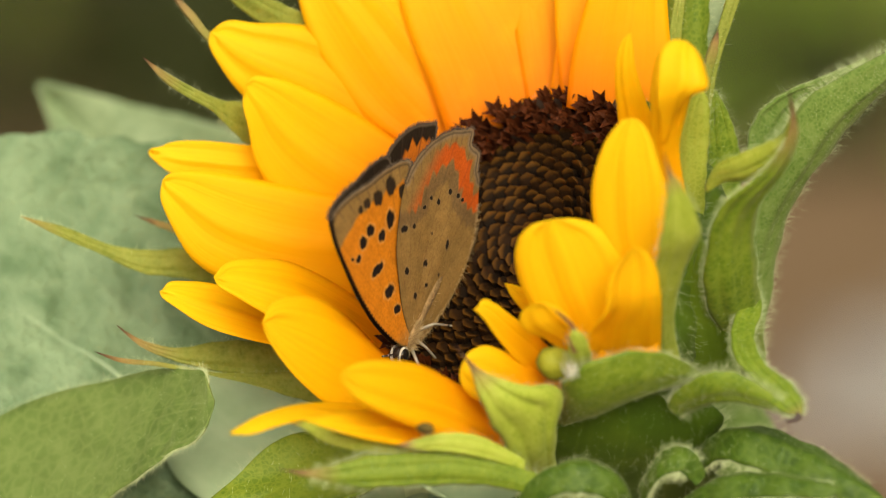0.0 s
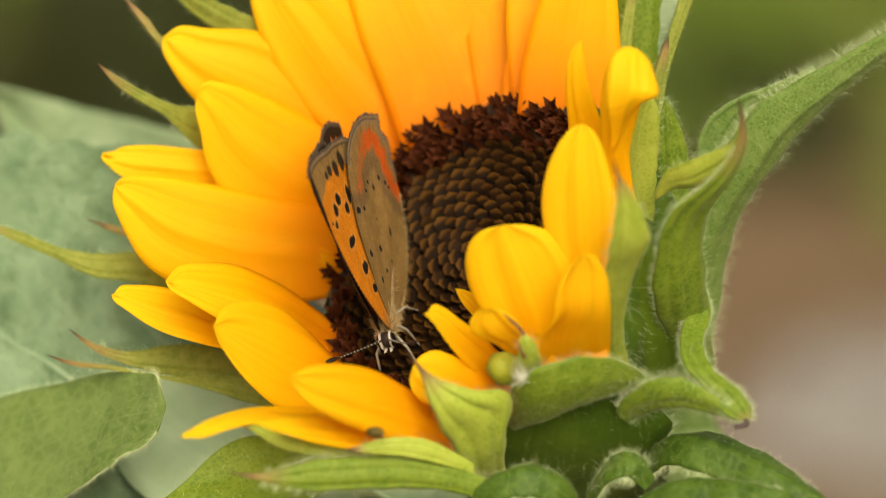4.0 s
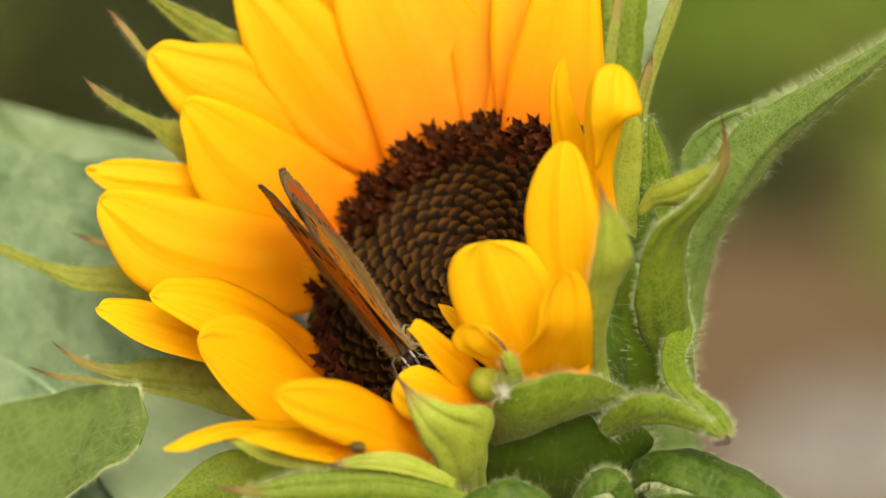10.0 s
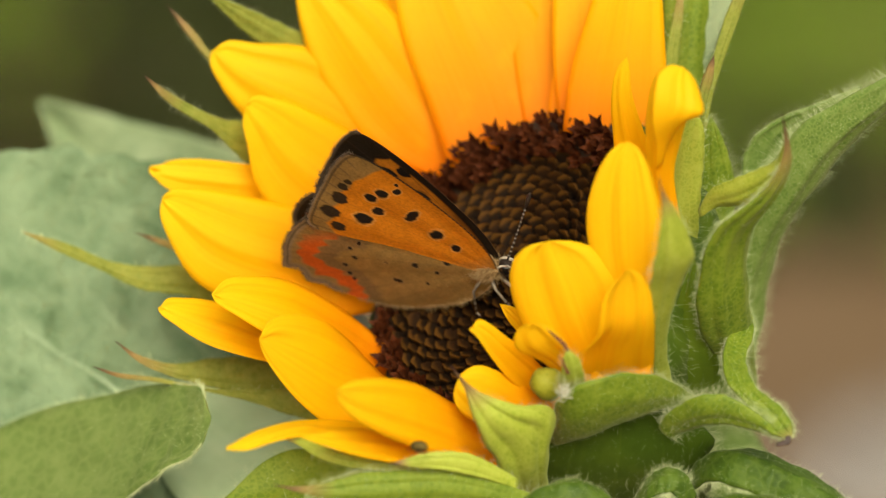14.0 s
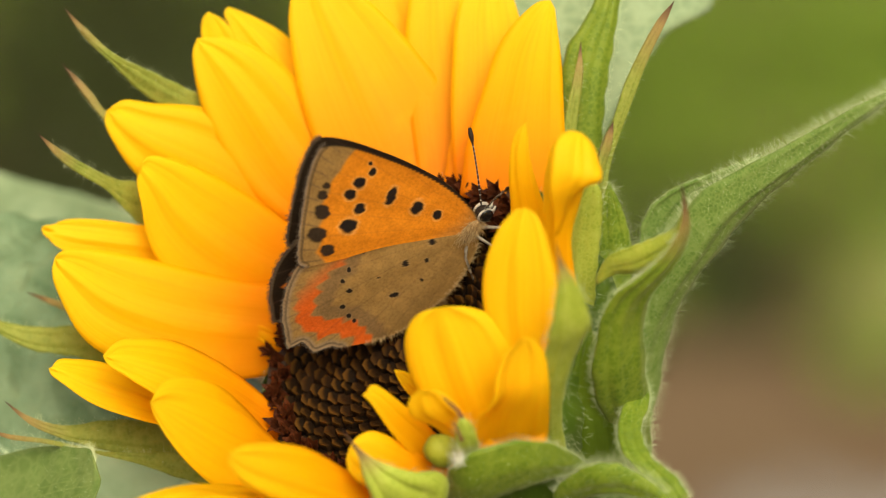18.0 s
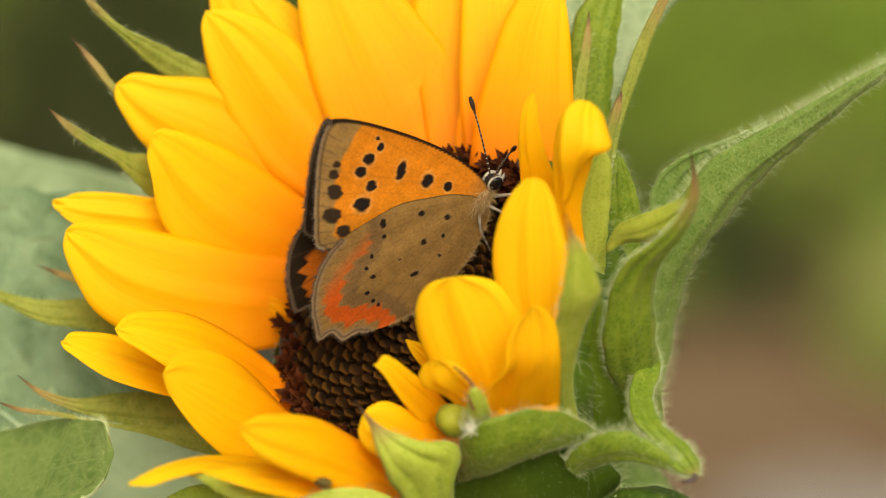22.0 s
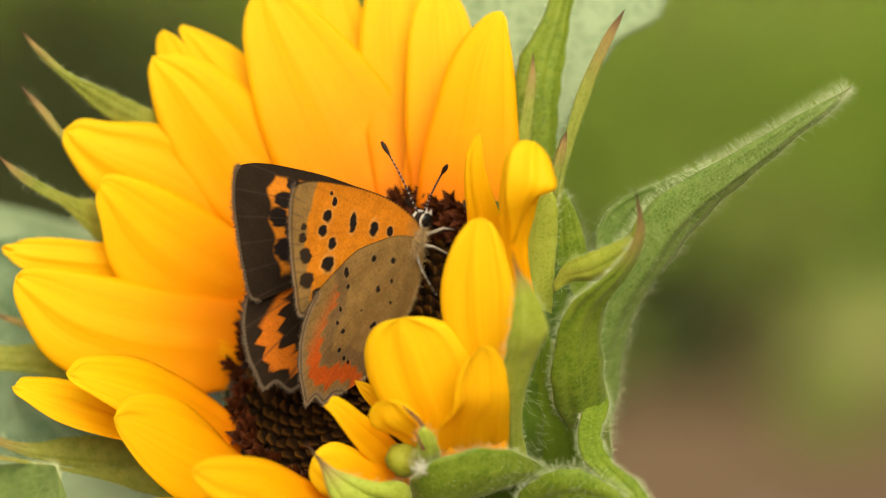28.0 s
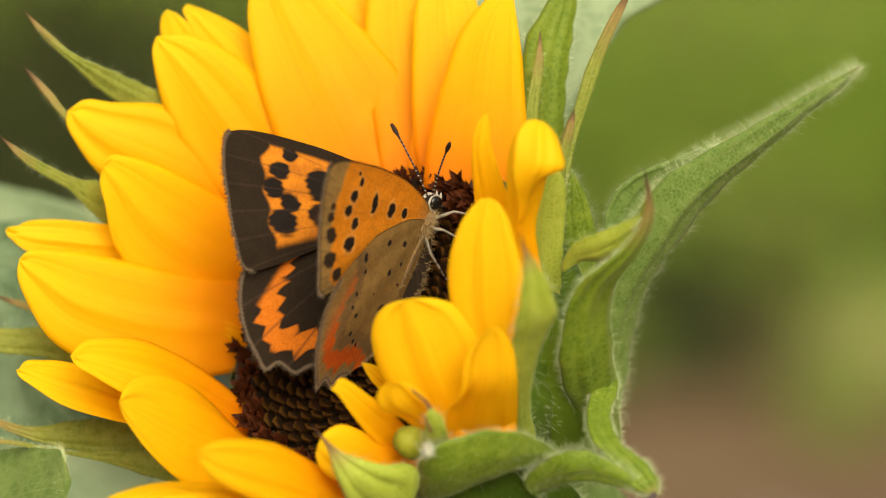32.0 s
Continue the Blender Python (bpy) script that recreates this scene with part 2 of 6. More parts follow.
def sheet(P, uv, thick):
    """A closed thin body from a grid of points P (n, m, 3); uv (n, m, 2)."""
    n, m = P.shape[:2]
    du, dv = np.gradient(P, axis=1), np.gradient(P, axis=0)
    N = np.cross(du, dv)
    N /= np.linalg.norm(N, axis=2, keepdims=True) + 1e-12
    thick = np.reshape(thick, (-1, 1, 1))
    verts = np.concatenate([(P + N * thick / 2).reshape(-1, 3), (P - N * thick / 2).reshape(-1, 3)])
    uvs = np.concatenate([uv.reshape(-1, 2)] * 2)
    faces, k = [], n * m
    for i in range(n - 1):
        for j in range(m - 1):
            a = i * m + j
            faces.append((a, a + 1, a + m + 1, a + m))
            faces.append((k + a, k + a + m, k + a + m + 1, k + a + 1))
    rim = [j for j in range(m)] + [i * m + m - 1 for i in range(1, n)] + [(n - 1) * m + j for j in range(m - 2, -1, -1)] + [i * m for i in range(n - 2, 0, -1)]
    for a, b in zip(rim, rim[1:] + rim[:1]):
        faces.append((b, a, k + a, k + b))
    return verts, faces, uvs, N


def tube(points, radii, sides=7, cap=True):
    """A round tube through points."""
    pts = np.asarray(points, float)
    tan = np.gradient(pts, axis=0)
    tan /= np.linalg.norm(tan, axis=1, keepdims=True) + 1e-12
    ref = np.array([0.31, 0.52, 0.79])
    verts, faces = [], []
    ang = np.linspace(0, 2 * math.pi, sides, endpoint=False)
    for p, t, r in zip(pts, tan, radii):
        a = np.cross(t, ref)
        a /= np.linalg.norm(a) + 1e-12
        b = np.cross(t, a)
        verts.extend(p + r * (math.cos(q) * a + math.sin(q) * b) for q in ang)
    for i in range(len(pts) - 1):
        for j in range(sides):
            a, b = i * sides + j, i * sides + (j + 1) % sides
            faces.append((a, b, b + sides, a + sides))
    if cap:
        faces.append(tuple(range(sides))[::-1])
        faces.append(tuple((len(pts) - 1) * sides + j for j in range(sides)))
    return verts, faces


def joined(pieces):
    verts, faces = [], []
    for v, f in pieces:
        k = len(verts)
        verts.extend(v)
        faces.extend(tuple(i + k for i in q) for q in f)
    return verts, faces


def ball(centre, axes, rings=8, sides=12):
    """An ellipsoid; axes is three vectors."""
    verts, faces = [], []
    c, (a, b, d) = np.array(centre, float), [np.array(q, float) for q in axes]
    for i in range(rings + 1):
        th = math.pi * i / rings
        for j in range(sides):
            ph = 2 * math.pi * j / sides
            verts.append(c + a * math.cos(th) + math.sin(th) * (b * math.cos(ph) + d * math.sin(ph)))
    for i in range(rings):
        for j in range(sides):
            p, q = i * sides + j, i * sides + (j + 1) % sides
            faces.append((p, q, q + sides, p + sides))
    return verts, faces


def hairs(roots, ways, lengths, radius=0.0085):
    """Fine tapered hairs: roots and ways are arrays in mm."""
    rng = np.random.default_rng(len(roots))
    verts, faces = [], []
    for p, w, l in zip(roots, ways, lengths):
        w = w + rng.normal(0, 0.28, 3)
        w /= np.linalg.norm(w) + 1e-9
        a = np.cross(w, (0.3, 0.5, 0.81))
        a /= np.linalg.norm(a) + 1e-9
        b = np.cross(w, a)
        bend = rng.normal(0, 0.16, 3) * l
        k = len(verts)
        for q in (0, 2.1, 4.2):
            verts.append(p + radius * (math.cos(q) * a + math.sin(q) * b))
        mid = p + w * l * 0.55 + bend * 0.3
        for q in (0, 2.1, 4.2):
            verts.append(mid + 0.7 * radius * (math.cos(q) * a + math.sin(q) * b))
        verts.append(p + w * l + bend)
        for j in range(3):
            i = (j + 1) % 3
            faces.append((k + j, k + i, k + 3 + i, k + 3 + j))
            faces.append((k + 3 + j, k + 3 + i, k + 6))
    return verts, faces


def bezier(p0, p1, p2, p3, t):
    t = t[:, None]
    return (1 - t) ** 3 * p0 + 3 * (1 - t) ** 2 * t * p1 + 3 * (1 - t) * t ** 2 * p2 + t ** 3 * p3


def scaled(verts):
    return [tuple(MM * float(q) for q in v) for v in verts]


# ---- the sunflower's frame: x and y lie in the disc, z leaves it ----
E1 = np.array([0.66157, 0.00130, 0.74989])
E2 = np.array([-0.54041, 0.69412, 0.47556])
E3 = np.array([-0.51990, -0.71986, 0.45991])
HEART = np.array([-0.5, 0.0, -1.8])
TURN = Matrix(((E1[0], E2[0], E3[0]), (E1[1], E2[1], E3[1]), (E1[2], E2[2], E3[2]))).to_4x4()
FLOWER = Matrix.Translation(HEART * MM) @ TURN

sunflower = tagged(new("sunflower"), "half-open yellow sunflower with dark disc and hairy green bracts", "flower")
sunflower.matrix_world = nod(0) @ FLOWER


def spline(points, n):
    """n points evenly along a smooth line through the given ones."""
    p = np.array(points, float)
    t = np.concatenate([[0], np.cumsum(np.linalg.norm(np.diff(p, axis=0), axis=1) ** 0.75)])
    m = np.gradient(p, t, axis=0)
    q = np.linspace(0, t[-1], 220)
    i = np.clip(np.searchsorted(t, q, side="right") - 1, 0, len(p) - 2)
    h = (t[i + 1] - t[i])[:, None]
    f = (q - t[i])[:, None] / h
    fine = (2 * f ** 3 - 3 * f ** 2 + 1) * p[i] + (f ** 3 - 2 * f ** 2 + f) * h * m[i] + (3 * f ** 2 - 2 * f ** 3) * p[i + 1] + (f ** 3 - f ** 2) * h * m[i + 1]
    arc = np.concatenate([[0], np.cumsum(np.linalg.norm(np.diff(fine, axis=0), axis=1))])
    at = np.linspace(0, 1, n)
    at = (1 - (1 - at) ** 1.35) * arc[-1]
    return np.stack([np.interp(at, arc, fine[:, k]) for k in range(3)], 1)


def lamina(name, material, left, right, label="", bulge=0.1, fold=0.0, curl=0.0, notch=0.0, foot=0.0, soft_tip=1.0, thick=0.14, hairy=0, hair_len=0.8, nu=17, nv=42, wave=0.05, ridges=0.055, veins=0):
    """A petal or bract between its two margins, each a line from the foot to the tip (mm, view axes). bulge: how far it swells towards the light."""
    A, B = spline(left, nv), spline(right, nv)
    rng = np.random.default_rng(int(abs(A.sum()) * 10) % 99991)
    mid, half = (A + B) / 2, (B - A) / 2
    w = np.linalg.norm(half, axis=1)
    long_ = np.linalg.norm(np.diff(mid, axis=0), axis=1).sum()
    along = np.gradient(mid, axis=0)
    nrm = np.cross(half, along)
    nrm *= np.where(nrm[:, 1:2] > 0, -1, 1)
    nrm /= np.linalg.norm(nrm, axis=1, keepdims=True) + 1e-12
    good = w > 0.12 * w.max()
    for i in range(1, nv):
        if not good[i]:
            nrm[i] = nrm[i - 1]
    for _ in range(4):
        nrm[1:-1] = (nrm[:-2] + 2 * nrm[1:-1] + nrm[2:]) / 4
    u, v = np.linspace(-1, 1, nu)[None, :], np.linspace(0, 1, nv)[:, None]
    v = 1 - (1 - v) ** 1.35
    W, ph = w[:, None], rng.uniform(0, 6.28, 6)
    lift = bulge * W * (1 - u * u) + fold * W * (np.sqrt(u * u + 0.03) - 0.17)
    lift = lift + curl * W * np.clip(-u - 0.55, 0, 1) * 2.0
    lift = lift + wave * W * (np.sin(4 * v + 1.5 * u + ph[0]) * v + 0.5 * np.sin(10 * v - 2 * u + ph[1]) * np.abs(u))
    crest = np.cos(u * (6.5 + ph[2] * 0.4) + ph[3] * 0.3) + 0.5 * np.cos(u * 13 + ph[4] + 2 * v)
    lift = lift + ridges * np.minimum(W, 3.0) * crest * np.clip(4 * v, 0, 1) * (0.4 + 0.9 * v)
    P = mid[:, None, :] + half[:, None, :] * u[..., None] + nrm[:, None, :] * lift[..., None]
    if notch:
        tg = along / (np.linalg.norm(along, axis=1, keepdims=True) + 1e-12)
        back = notch * long_ * (0.5 + 0.5 * np.cos(u * 6.3 + 0.6 * ph[5])) * v ** 14
        P = P - tg[:, None, :] * back[..., None]
    if hairy:
        P = P + half[:, None, :] * (np.sign(u) * np.abs(u) ** 5 * 0.05 * np.sin(57 * v + ph[3]))[..., None]
    P = (P - HEART) @ np.stack([E1, E2, E3], 1)
    uv = np.stack([np.broadcast_to(0.5 + 0.5 * u, (nv, nu)), np.broadcast_to(foot + (soft_tip - foot) * v, (nv, nu))], 2)
    verts, faces, uvs, N = sheet(P, uv, thick * np.clip(w / (0.3 * w.max()), 0.2, 1))
    ob = link(name, scaled(verts), faces, material, sunflower, uvs, label)
    if veins:
        r0 = 0.03 * w.max()
        tv, tf = tube(P[:-2, nu // 2], np.linspace(r0, r0 * 0.3, nv - 2), 6)
        link("midrib", scaled(tv), tf, VEIN, ob)
        for k in range(1, veins + 1):
            for way in (-1, 1):
                line = []
                for q in np.linspace(0, 0.9, 12):
                    i, j = min(nv - 2, int((0.8 * k / (veins + 1) + 0.22 * q) * nv)), nu // 2 + way * q * (nu // 2)
                    j0 = min(int(j), nu - 2)
                    line.append(P[i, j0] * (1 - j + j0) + P[i, j0 + 1] * (j - j0))
                tv, tf = tube(line, np.linspace(r0 * 0.6, r0 * 0.2, 12), 5)
                link("vein", scaled(tv), tf, VEIN, ob)
    if hairy:
        front = nrm @ np.stack([E1, E2, E3], 1)
        roots, ways, lens = [], [], []
        last = int(nv * (0.8 if soft_tip == 1.0 else 0.97))
        for k in range(hairy):
            i, f = rng.integers(0, last), rng.random()
            lean = P[i + 1, nu // 2] - P[i, nu // 2]
            lean = lean / (np.linalg.norm(lean) + 1e-9)
            if rng.random() < 0.45:
                j = 0 if rng.random() < 0.5 else nu - 1
                g = P[i, j] - P[i, nu // 2]
                g = g / (np.linalg.norm(g) + 1e-9) + 0.5 * front[i] * rng.normal() + 0.2 * lean
                l = 1.0
            else:
                j = rng.integers(1, nu - 1)
                g, l = front[i] * (1 if rng.random() < 0.8 else -1) + 0.6 * lean + 0.4 * rng.normal(0, 1, 3), 0.55
            roots.append(P[i, j] * (1 - f) + P[i + 1, j] * f)
            ways.append(g)
            lens.append(hair_len * l * rng.uniform(0.35, 1.15))
        hv, hf = hairs(np.array(roots), np.array(ways), lens, 0.009)
        tagged(link("hairs", scaled(hv), hf, HAIR, ob, label="fine pale bristles"), kind="stuff")
    return ob


# ---- petals ----
lamina("petal", PETAL, [(-3.0, 12.3, 10.4), (-7.1, 13.7, 21.2), (-8.1, 14.5, 27.7), (-7.0, 15.0, 32.1), (-5.3, 15.3, 34.5)], [(4.0, 12.3, 11.1), (2.8, 13.3, 19.5), (0.8, 14.1, 26.0), (-1.2, 14.6, 30.3), (-2.6, 15.0, 33.1), (-5.3, 15.3, 34.5)], bulge=0.04, ridges=0.02)
lamina("petal", PETAL, [(0.3, 9.4, 10.5), (-1.1, 10.1, 19.4), (-1.6, 10.8, 25.8), (-1.1, 11.4, 30.4), (0.1, 11.8, 33.9), (1.4, 12.0, 35.0)], [(7.2, 9.4, 11.0), (6.5, 10.0, 18.2), (5.6, 10.6, 25.2), (4.6, 11.3, 30.6), (3.3, 11.8, 33.9), (1.4, 12.0, 35.0)], bulge=0.04, ridges=0.02)
lamina("petal", PETAL, [(3.4, 6.7, 11.0), (2.8, 7.1, 18.2), (2.9, 7.5, 24.0), (3.3, 8.1, 28.3), (4.6, 8.5, 31.5), (5.9, 8.7, 32.8)], [(9.8, 6.7, 9.8), (10.1, 7.0, 15.4), (10.2, 7.3, 21.8), (9.4, 7.9, 27.1), (8.0, 8.4, 30.9), (5.9, 8.7, 32.8)], bulge=0.04, ridges=0.02)
lamina("petal", PETAL, [(-9.5, 15.4, 7.3), (-14.2, 14.7, 14.9), (-18.7, 13.9, 21.4), (-20.9, 13.3, 26.0), (-20.8, 13.0, 27.9), (-20.3, 12.9, 28.5)], [(-7.3, 15.4, 8.4), (-11.5, 14.7, 16.0), (-15.1, 13.9, 22.4), (-17.5, 13.4, 26.1), (-19.1, 13.1, 27.9), (-20.3, 12.9, 28.5)], bulge=0.12)
lamina("petal", PETAL, [(-8.4, 14.3, 7.8), (-12.0, 14.1, 14.9), (-15.7, 13.8, 21.4), (-18.2, 13.3, 27.0), (-18.8, 13.1, 28.6), (-18.4, 13.1, 29.0)], [(-5.2, 14.3, 8.9), (-6.7, 14.2, 15.9), (-9.2, 14.0, 21.8), (-12.7, 13.6, 26.2), (-16.1, 13.3, 28.1), (-18.4, 13.1, 29.0)], bulge=0.12)
lamina("petal", PETAL, [(-8.4, 12.4, 6.7), (-14.2, 11.7, 9.5), (-18.6, 10.8, 14.9), (-20.7, 10.0, 19.4), (-21.5, 9.4, 23.1), (-21.6, 9.1, 24.7), (-21.2, 8.9, 25.8)], [(-3.0, 12.4, 8.8), (-5.6, 11.8, 13.6), (-9.2, 11.1, 18.8), (-12.9, 10.3, 23.1), (-15.5, 9.8, 24.9), (-18.7, 9.3, 25.9), (-21.2, 8.9, 25.8)], notch=0.03, bulge=0.1)
lamina("petal", PETAL, [(-7.0, 10.3, 7.5), (-9.3, 10.2, 14.2), (-11.1, 10.1, 19.0), (-12.3, 10.1, 24.9), (-12.6, 10.1, 28.1), (-12.0, 10.1, 31.0), (-10.8, 10.1, 32.3)], [(5.9, 10.3, 10.9), (4.9, 10.3, 15.6), (2.0, 10.2, 21.5), (-1.6, 10.1, 26.1), (-4.8, 10.1, 29.3), (-7.7, 10.1, 31.5), (-10.8, 10.1, 32.3)], bulge=0.05, notch=0.035, ridges=0.03)
lamina("petal", PETAL, [(3.7, 3.8, 11.1), (4.3, 3.3, 15.9), (5.8, 2.8, 21.1), (7.3, 2.4, 25.3), (9.3, 2.0, 27.9), (11.0, 1.8, 29.2), (11.9, 1.8, 29.3)], [(13.4, 3.8, 7.9), (13.6, 3.2, 13.6), (13.3, 2.7, 18.9), (13.0, 2.3, 23.6), (12.5, 2.0, 27.3), (12.3, 1.8, 28.6), (11.9, 1.8, 29.3)], bulge=0.05, ridges=0.03)
lamina("petal", PETAL, [(2.1, 7.7, 10.9), (2.5, 7.7, 14.5), (3.2, 7.7, 19.8), (3.2, 8.0, 25.1), (3.3, 8.2, 28.3), (3.6, 8.3, 29.7)], [(7.7, 7.7, 10.9), (7.6, 7.7, 14.4), (7.1, 7.7, 18.6), (5.8, 7.9, 23.5), (4.5, 8.1, 27.2), (3.6, 8.3, 29.7)], bulge=0.04, ridges=0.02)
lamina("petal", PETAL, [(-10.5, 13.8, 4.9), (-16.4, 12.5, 7.6), (-23.3, 10.9, 10.5), (-26.8, 9.9, 12.9), (-28.9, 9.1, 15.8), (-29.8, 8.5, 17.8), (-29.6, 8.3, 18.8)], [(-7.8, 13.8, 7.1), (-11.5, 12.6, 12.7), (-15.8, 11.4, 17.3), (-20.6, 10.3, 19.3), (-25.4, 9.3, 19.6), (-28.2, 8.7, 19.8), (-29.6, 8.3, 18.8)], notch=0.04, bulge=0.14)
lamina("petal", PETAL, [(-10.8, 13.9, 2.8), (-18.0, 11.8, 3.6), (-24.4, 10.0, 4.3), (-29.7, 8.8, 4.8), (-33.8, 7.8, 5.7), (-35.6, 7.3, 7.1), (-35.5, 7.1, 7.7)], [(-10.0, 13.9, 6.0), (-18.0, 11.6, 7.6), (-26.0, 9.4, 8.1), (-31.0, 8.2, 8.6), (-34.1, 7.5, 8.5), (-35.1, 7.3, 8.2), (-35.5, 7.1, 7.7)], bulge=0.16, notch=0.05)
lamina("petal", PETAL, [(-11.5, 11.9, 0.1), (-17.9, 9.9, 0.1), (-23.2, 8.0, 3.0), (-25.5, 6.6, 6.5), (-26.1, 5.4, 9.9), (-26.5, 4.7, 12.2), (-26.1, 4.2, 13.6)], [(-8.8, 11.9, 6.0), (-12.0, 10.4, 8.1), (-15.7, 8.8, 10.8), (-20.5, 6.7, 13.3), (-23.6, 5.3, 14.3), (-25.4, 4.6, 14.4), (-26.1, 4.2, 13.6)], bulge=0.12)
lamina("petal", PETAL, [(-12.0, 10.2, -5.6), (-18.9, 8.1, -6.5), (-27.4, 5.6, -5.0), (-31.3, 4.3, -2.6), (-33.3, 3.2, 0.8), (-34.2, 2.4, 3.6), (-33.9, 2.0, 4.9)], [(-10.7, 10.2, 2.2), (-16.8, 8.0, 3.0), (-24.2, 5.4, 4.6), (-28.9, 3.8, 5.5), (-32.0, 2.7, 5.7), (-33.4, 2.2, 5.4), (-33.9, 2.0, 4.9)], bulge=0.13, notch=0.03)
lamina("petal", PETAL, [(-15.2, 6.8, -13.8), (-20.3, 1.1, -11.3), (-25.4, -1.9, -10.3), (-29.8, -3.2, -8.7), (-32.3, -3.9, -7.0), (-33.8, -4.3, -5.8), (-33.9, -4.4, -5.3)], [(-14.1, 6.8, -10.6), (-19.4, 6.0, -9.0), (-24.1, 3.2, -7.4), (-28.6, -0.2, -4.9), (-31.6, -2.4, -4.5), (-33.3, -3.7, -4.6), (-33.9, -4.4, -5.3)], bulge=0.14, notch=0.04)
lamina("petal", PETAL, [(-12.7, 4.5, -13.2), (-17.5, -1.5, -12.0), (-23.1, -5.7, -8.3), (-26.7, -7.3, -6.0), (-28.4, -8.1, -4.8), (-28.7, -8.3, -4.1)], [(-12.4, 4.5, -9.5), (-15.6, 3.8, -6.9), (-18.9, 1.2, -4.4), (-22.2, -1.8, -2.8), (-25.2, -4.5, -2.5), (-27.7, -6.8, -2.9), (-28.7, -8.3, -4.1)], bulge=0.18, notch=0.05)
lamina("petal", PETAL, [(-9.7, -0.7, -17.3), (-14.7, -7.2, -16.1), (-17.8, -9.8, -16.1), (-20.3, -11.7, -14.2), (-22.5, -13.4, -11.6), (-23.8, -14.7, -9.1), (-24.0, -15.2, -8.1)], [(-10.2, -0.7, -14.7), (-13.3, -1.9, -11.5), (-15.8, -4.9, -8.6), (-18.3, -7.8, -6.6), (-20.6, -10.2, -5.9), (-23.0, -13.0, -6.4), (-24.0, -15.2, -8.1)], bulge=0.15, notch=0.02)
lamina("petal", PETAL, [(-2.3, -7.5, -21.7), (-7.4, -13.4, -20.2), (-11.4, -16.7, -19.2), (-15.9, -19.7, -17.9), (-19.3, -21.7, -16.7), (-22.3, -23.3, -17.2), (-24.7, -24.6, -17.9), (-26.4, -25.5, -17.8)], [(-2.3, -7.5, -19.1), (-7.4, -9.1, -17.8), (-11.5, -11.7, -16.7), (-15.0, -14.4, -15.8), (-18.0, -17.0, -15.4), (-20.9, -19.7, -15.5), (-23.8, -22.6, -16.2), (-26.4, -25.5, -17.5)], bulge=0.1, nu=13)
lamina("petal", PETAL, [(-2.0, -9.0, -22.1), (-6.3, -15.5, -20.6), (-10.8, -20.1, -19.4), (-15.3, -23.4, -18.3), (-18.2, -25.3, -17.3), (-19.9, -26.5, -16.6)], [(-2.0, -9.0, -19.6), (-7.4, -11.9, -17.7), (-11.4, -16.1, -16.5), (-15.3, -20.6, -15.9), (-18.2, -24.3, -16.2), (-19.9, -26.5, -16.6)], bulge=0.12, nu=13)
lamina("petal", PETAL, [(-1.6, -10.5, -21.5), (-4.8, -16.1, -19.7), (-8.8, -20.7, -18.1), (-12.7, -24.4, -16.4), (-15.4, -26.7, -14.7), (-16.5, -28.0, -13.1), (-16.5, -28.5, -12.4)], [(-0.8, -10.5, -20.0), (-2.5, -11.3, -17.7), (-4.8, -13.9, -15.0), (-7.3, -16.8, -13.3), (-9.8, -19.9, -12.0), (-12.3, -22.9, -11.5), (-15.2, -26.6, -11.7), (-16.5, -28.5, -12.4)], bulge=0.16, notch=0.02)
lamina("petal", PETAL, [(-12.8, 9.6, -4.6), (-14.8, 8.5, -2.8), (-17.2, 7.9, -0.8)], [(-12.6, 9.6, -1.9), (-14.7, 8.5, -1.1), (-17.2, 7.9, -0.8)], bulge=0.2, foot=0.0)


# ---- green cup and disc ----
def receptacle():
    """The green cup under the disc."""
    verts, faces, uvs = [], [], []
    prof = [(16.6, -0.6), (17.5, -1.8), (18.3, -4.0), (18.1, -6.5), (16.6, -10.0), (13.8, -13.5), (10.4, -17.0), (6.8, -20.5), (4.4, -24.5)]
    n = 72
    for i, (r, z) in enumerate(prof):
        for j in range(n):
            q = 2 * math.pi * j / n
            rr = r * (1 + 0.018 * math.sin(13 * q + i) + 0.012 * math.sin(29 * q - 2 * i))
            verts.append((rr * math.cos(q) * MM, rr * math.sin(q) * MM, z * MM))
            uvs.append((j / n * 6, 0.1 * i))
    for i in range(len(prof) - 1):
        for j in range(n):
            a, b = i * n + j, i * n + (j + 1) % n
            faces.append((a, a + n, b + n, b))
    ob = link("receptacle", verts, faces, CUP, sunflower, uvs, "hairy green cup beneath the disc")
    rng = np.random.default_rng(5)
    roots, ways, lens = [], [], []
    for k in range(5200):
        i = rng.integers(0, 6)
        q, f = rng.uniform(0, 6.283), rng.random()
        r, z = prof[i][0] * (1 - f) + prof[i + 1][0] * f, prof[i][1] * (1 - f) + prof[i + 1][1] * f
        roots.append((r * math.cos(q), r * math.sin(q), z))
        ways.append((math.cos(q), math.sin(q), -0.3))
        lens.append(rng.uniform(0.4, 1.1))
    hv, hf = hairs(np.array(roots), np.array(ways), lens)
    tagged(link("hairs", scaled(hv), hf, HAIR, ob, label="fine pale bristles"), kind="stuff")


receptacle()


def dish(r):
    """Height of the disc's surface."""
    return -2.6 + 2.2 * (r / 15.5) ** 2.0


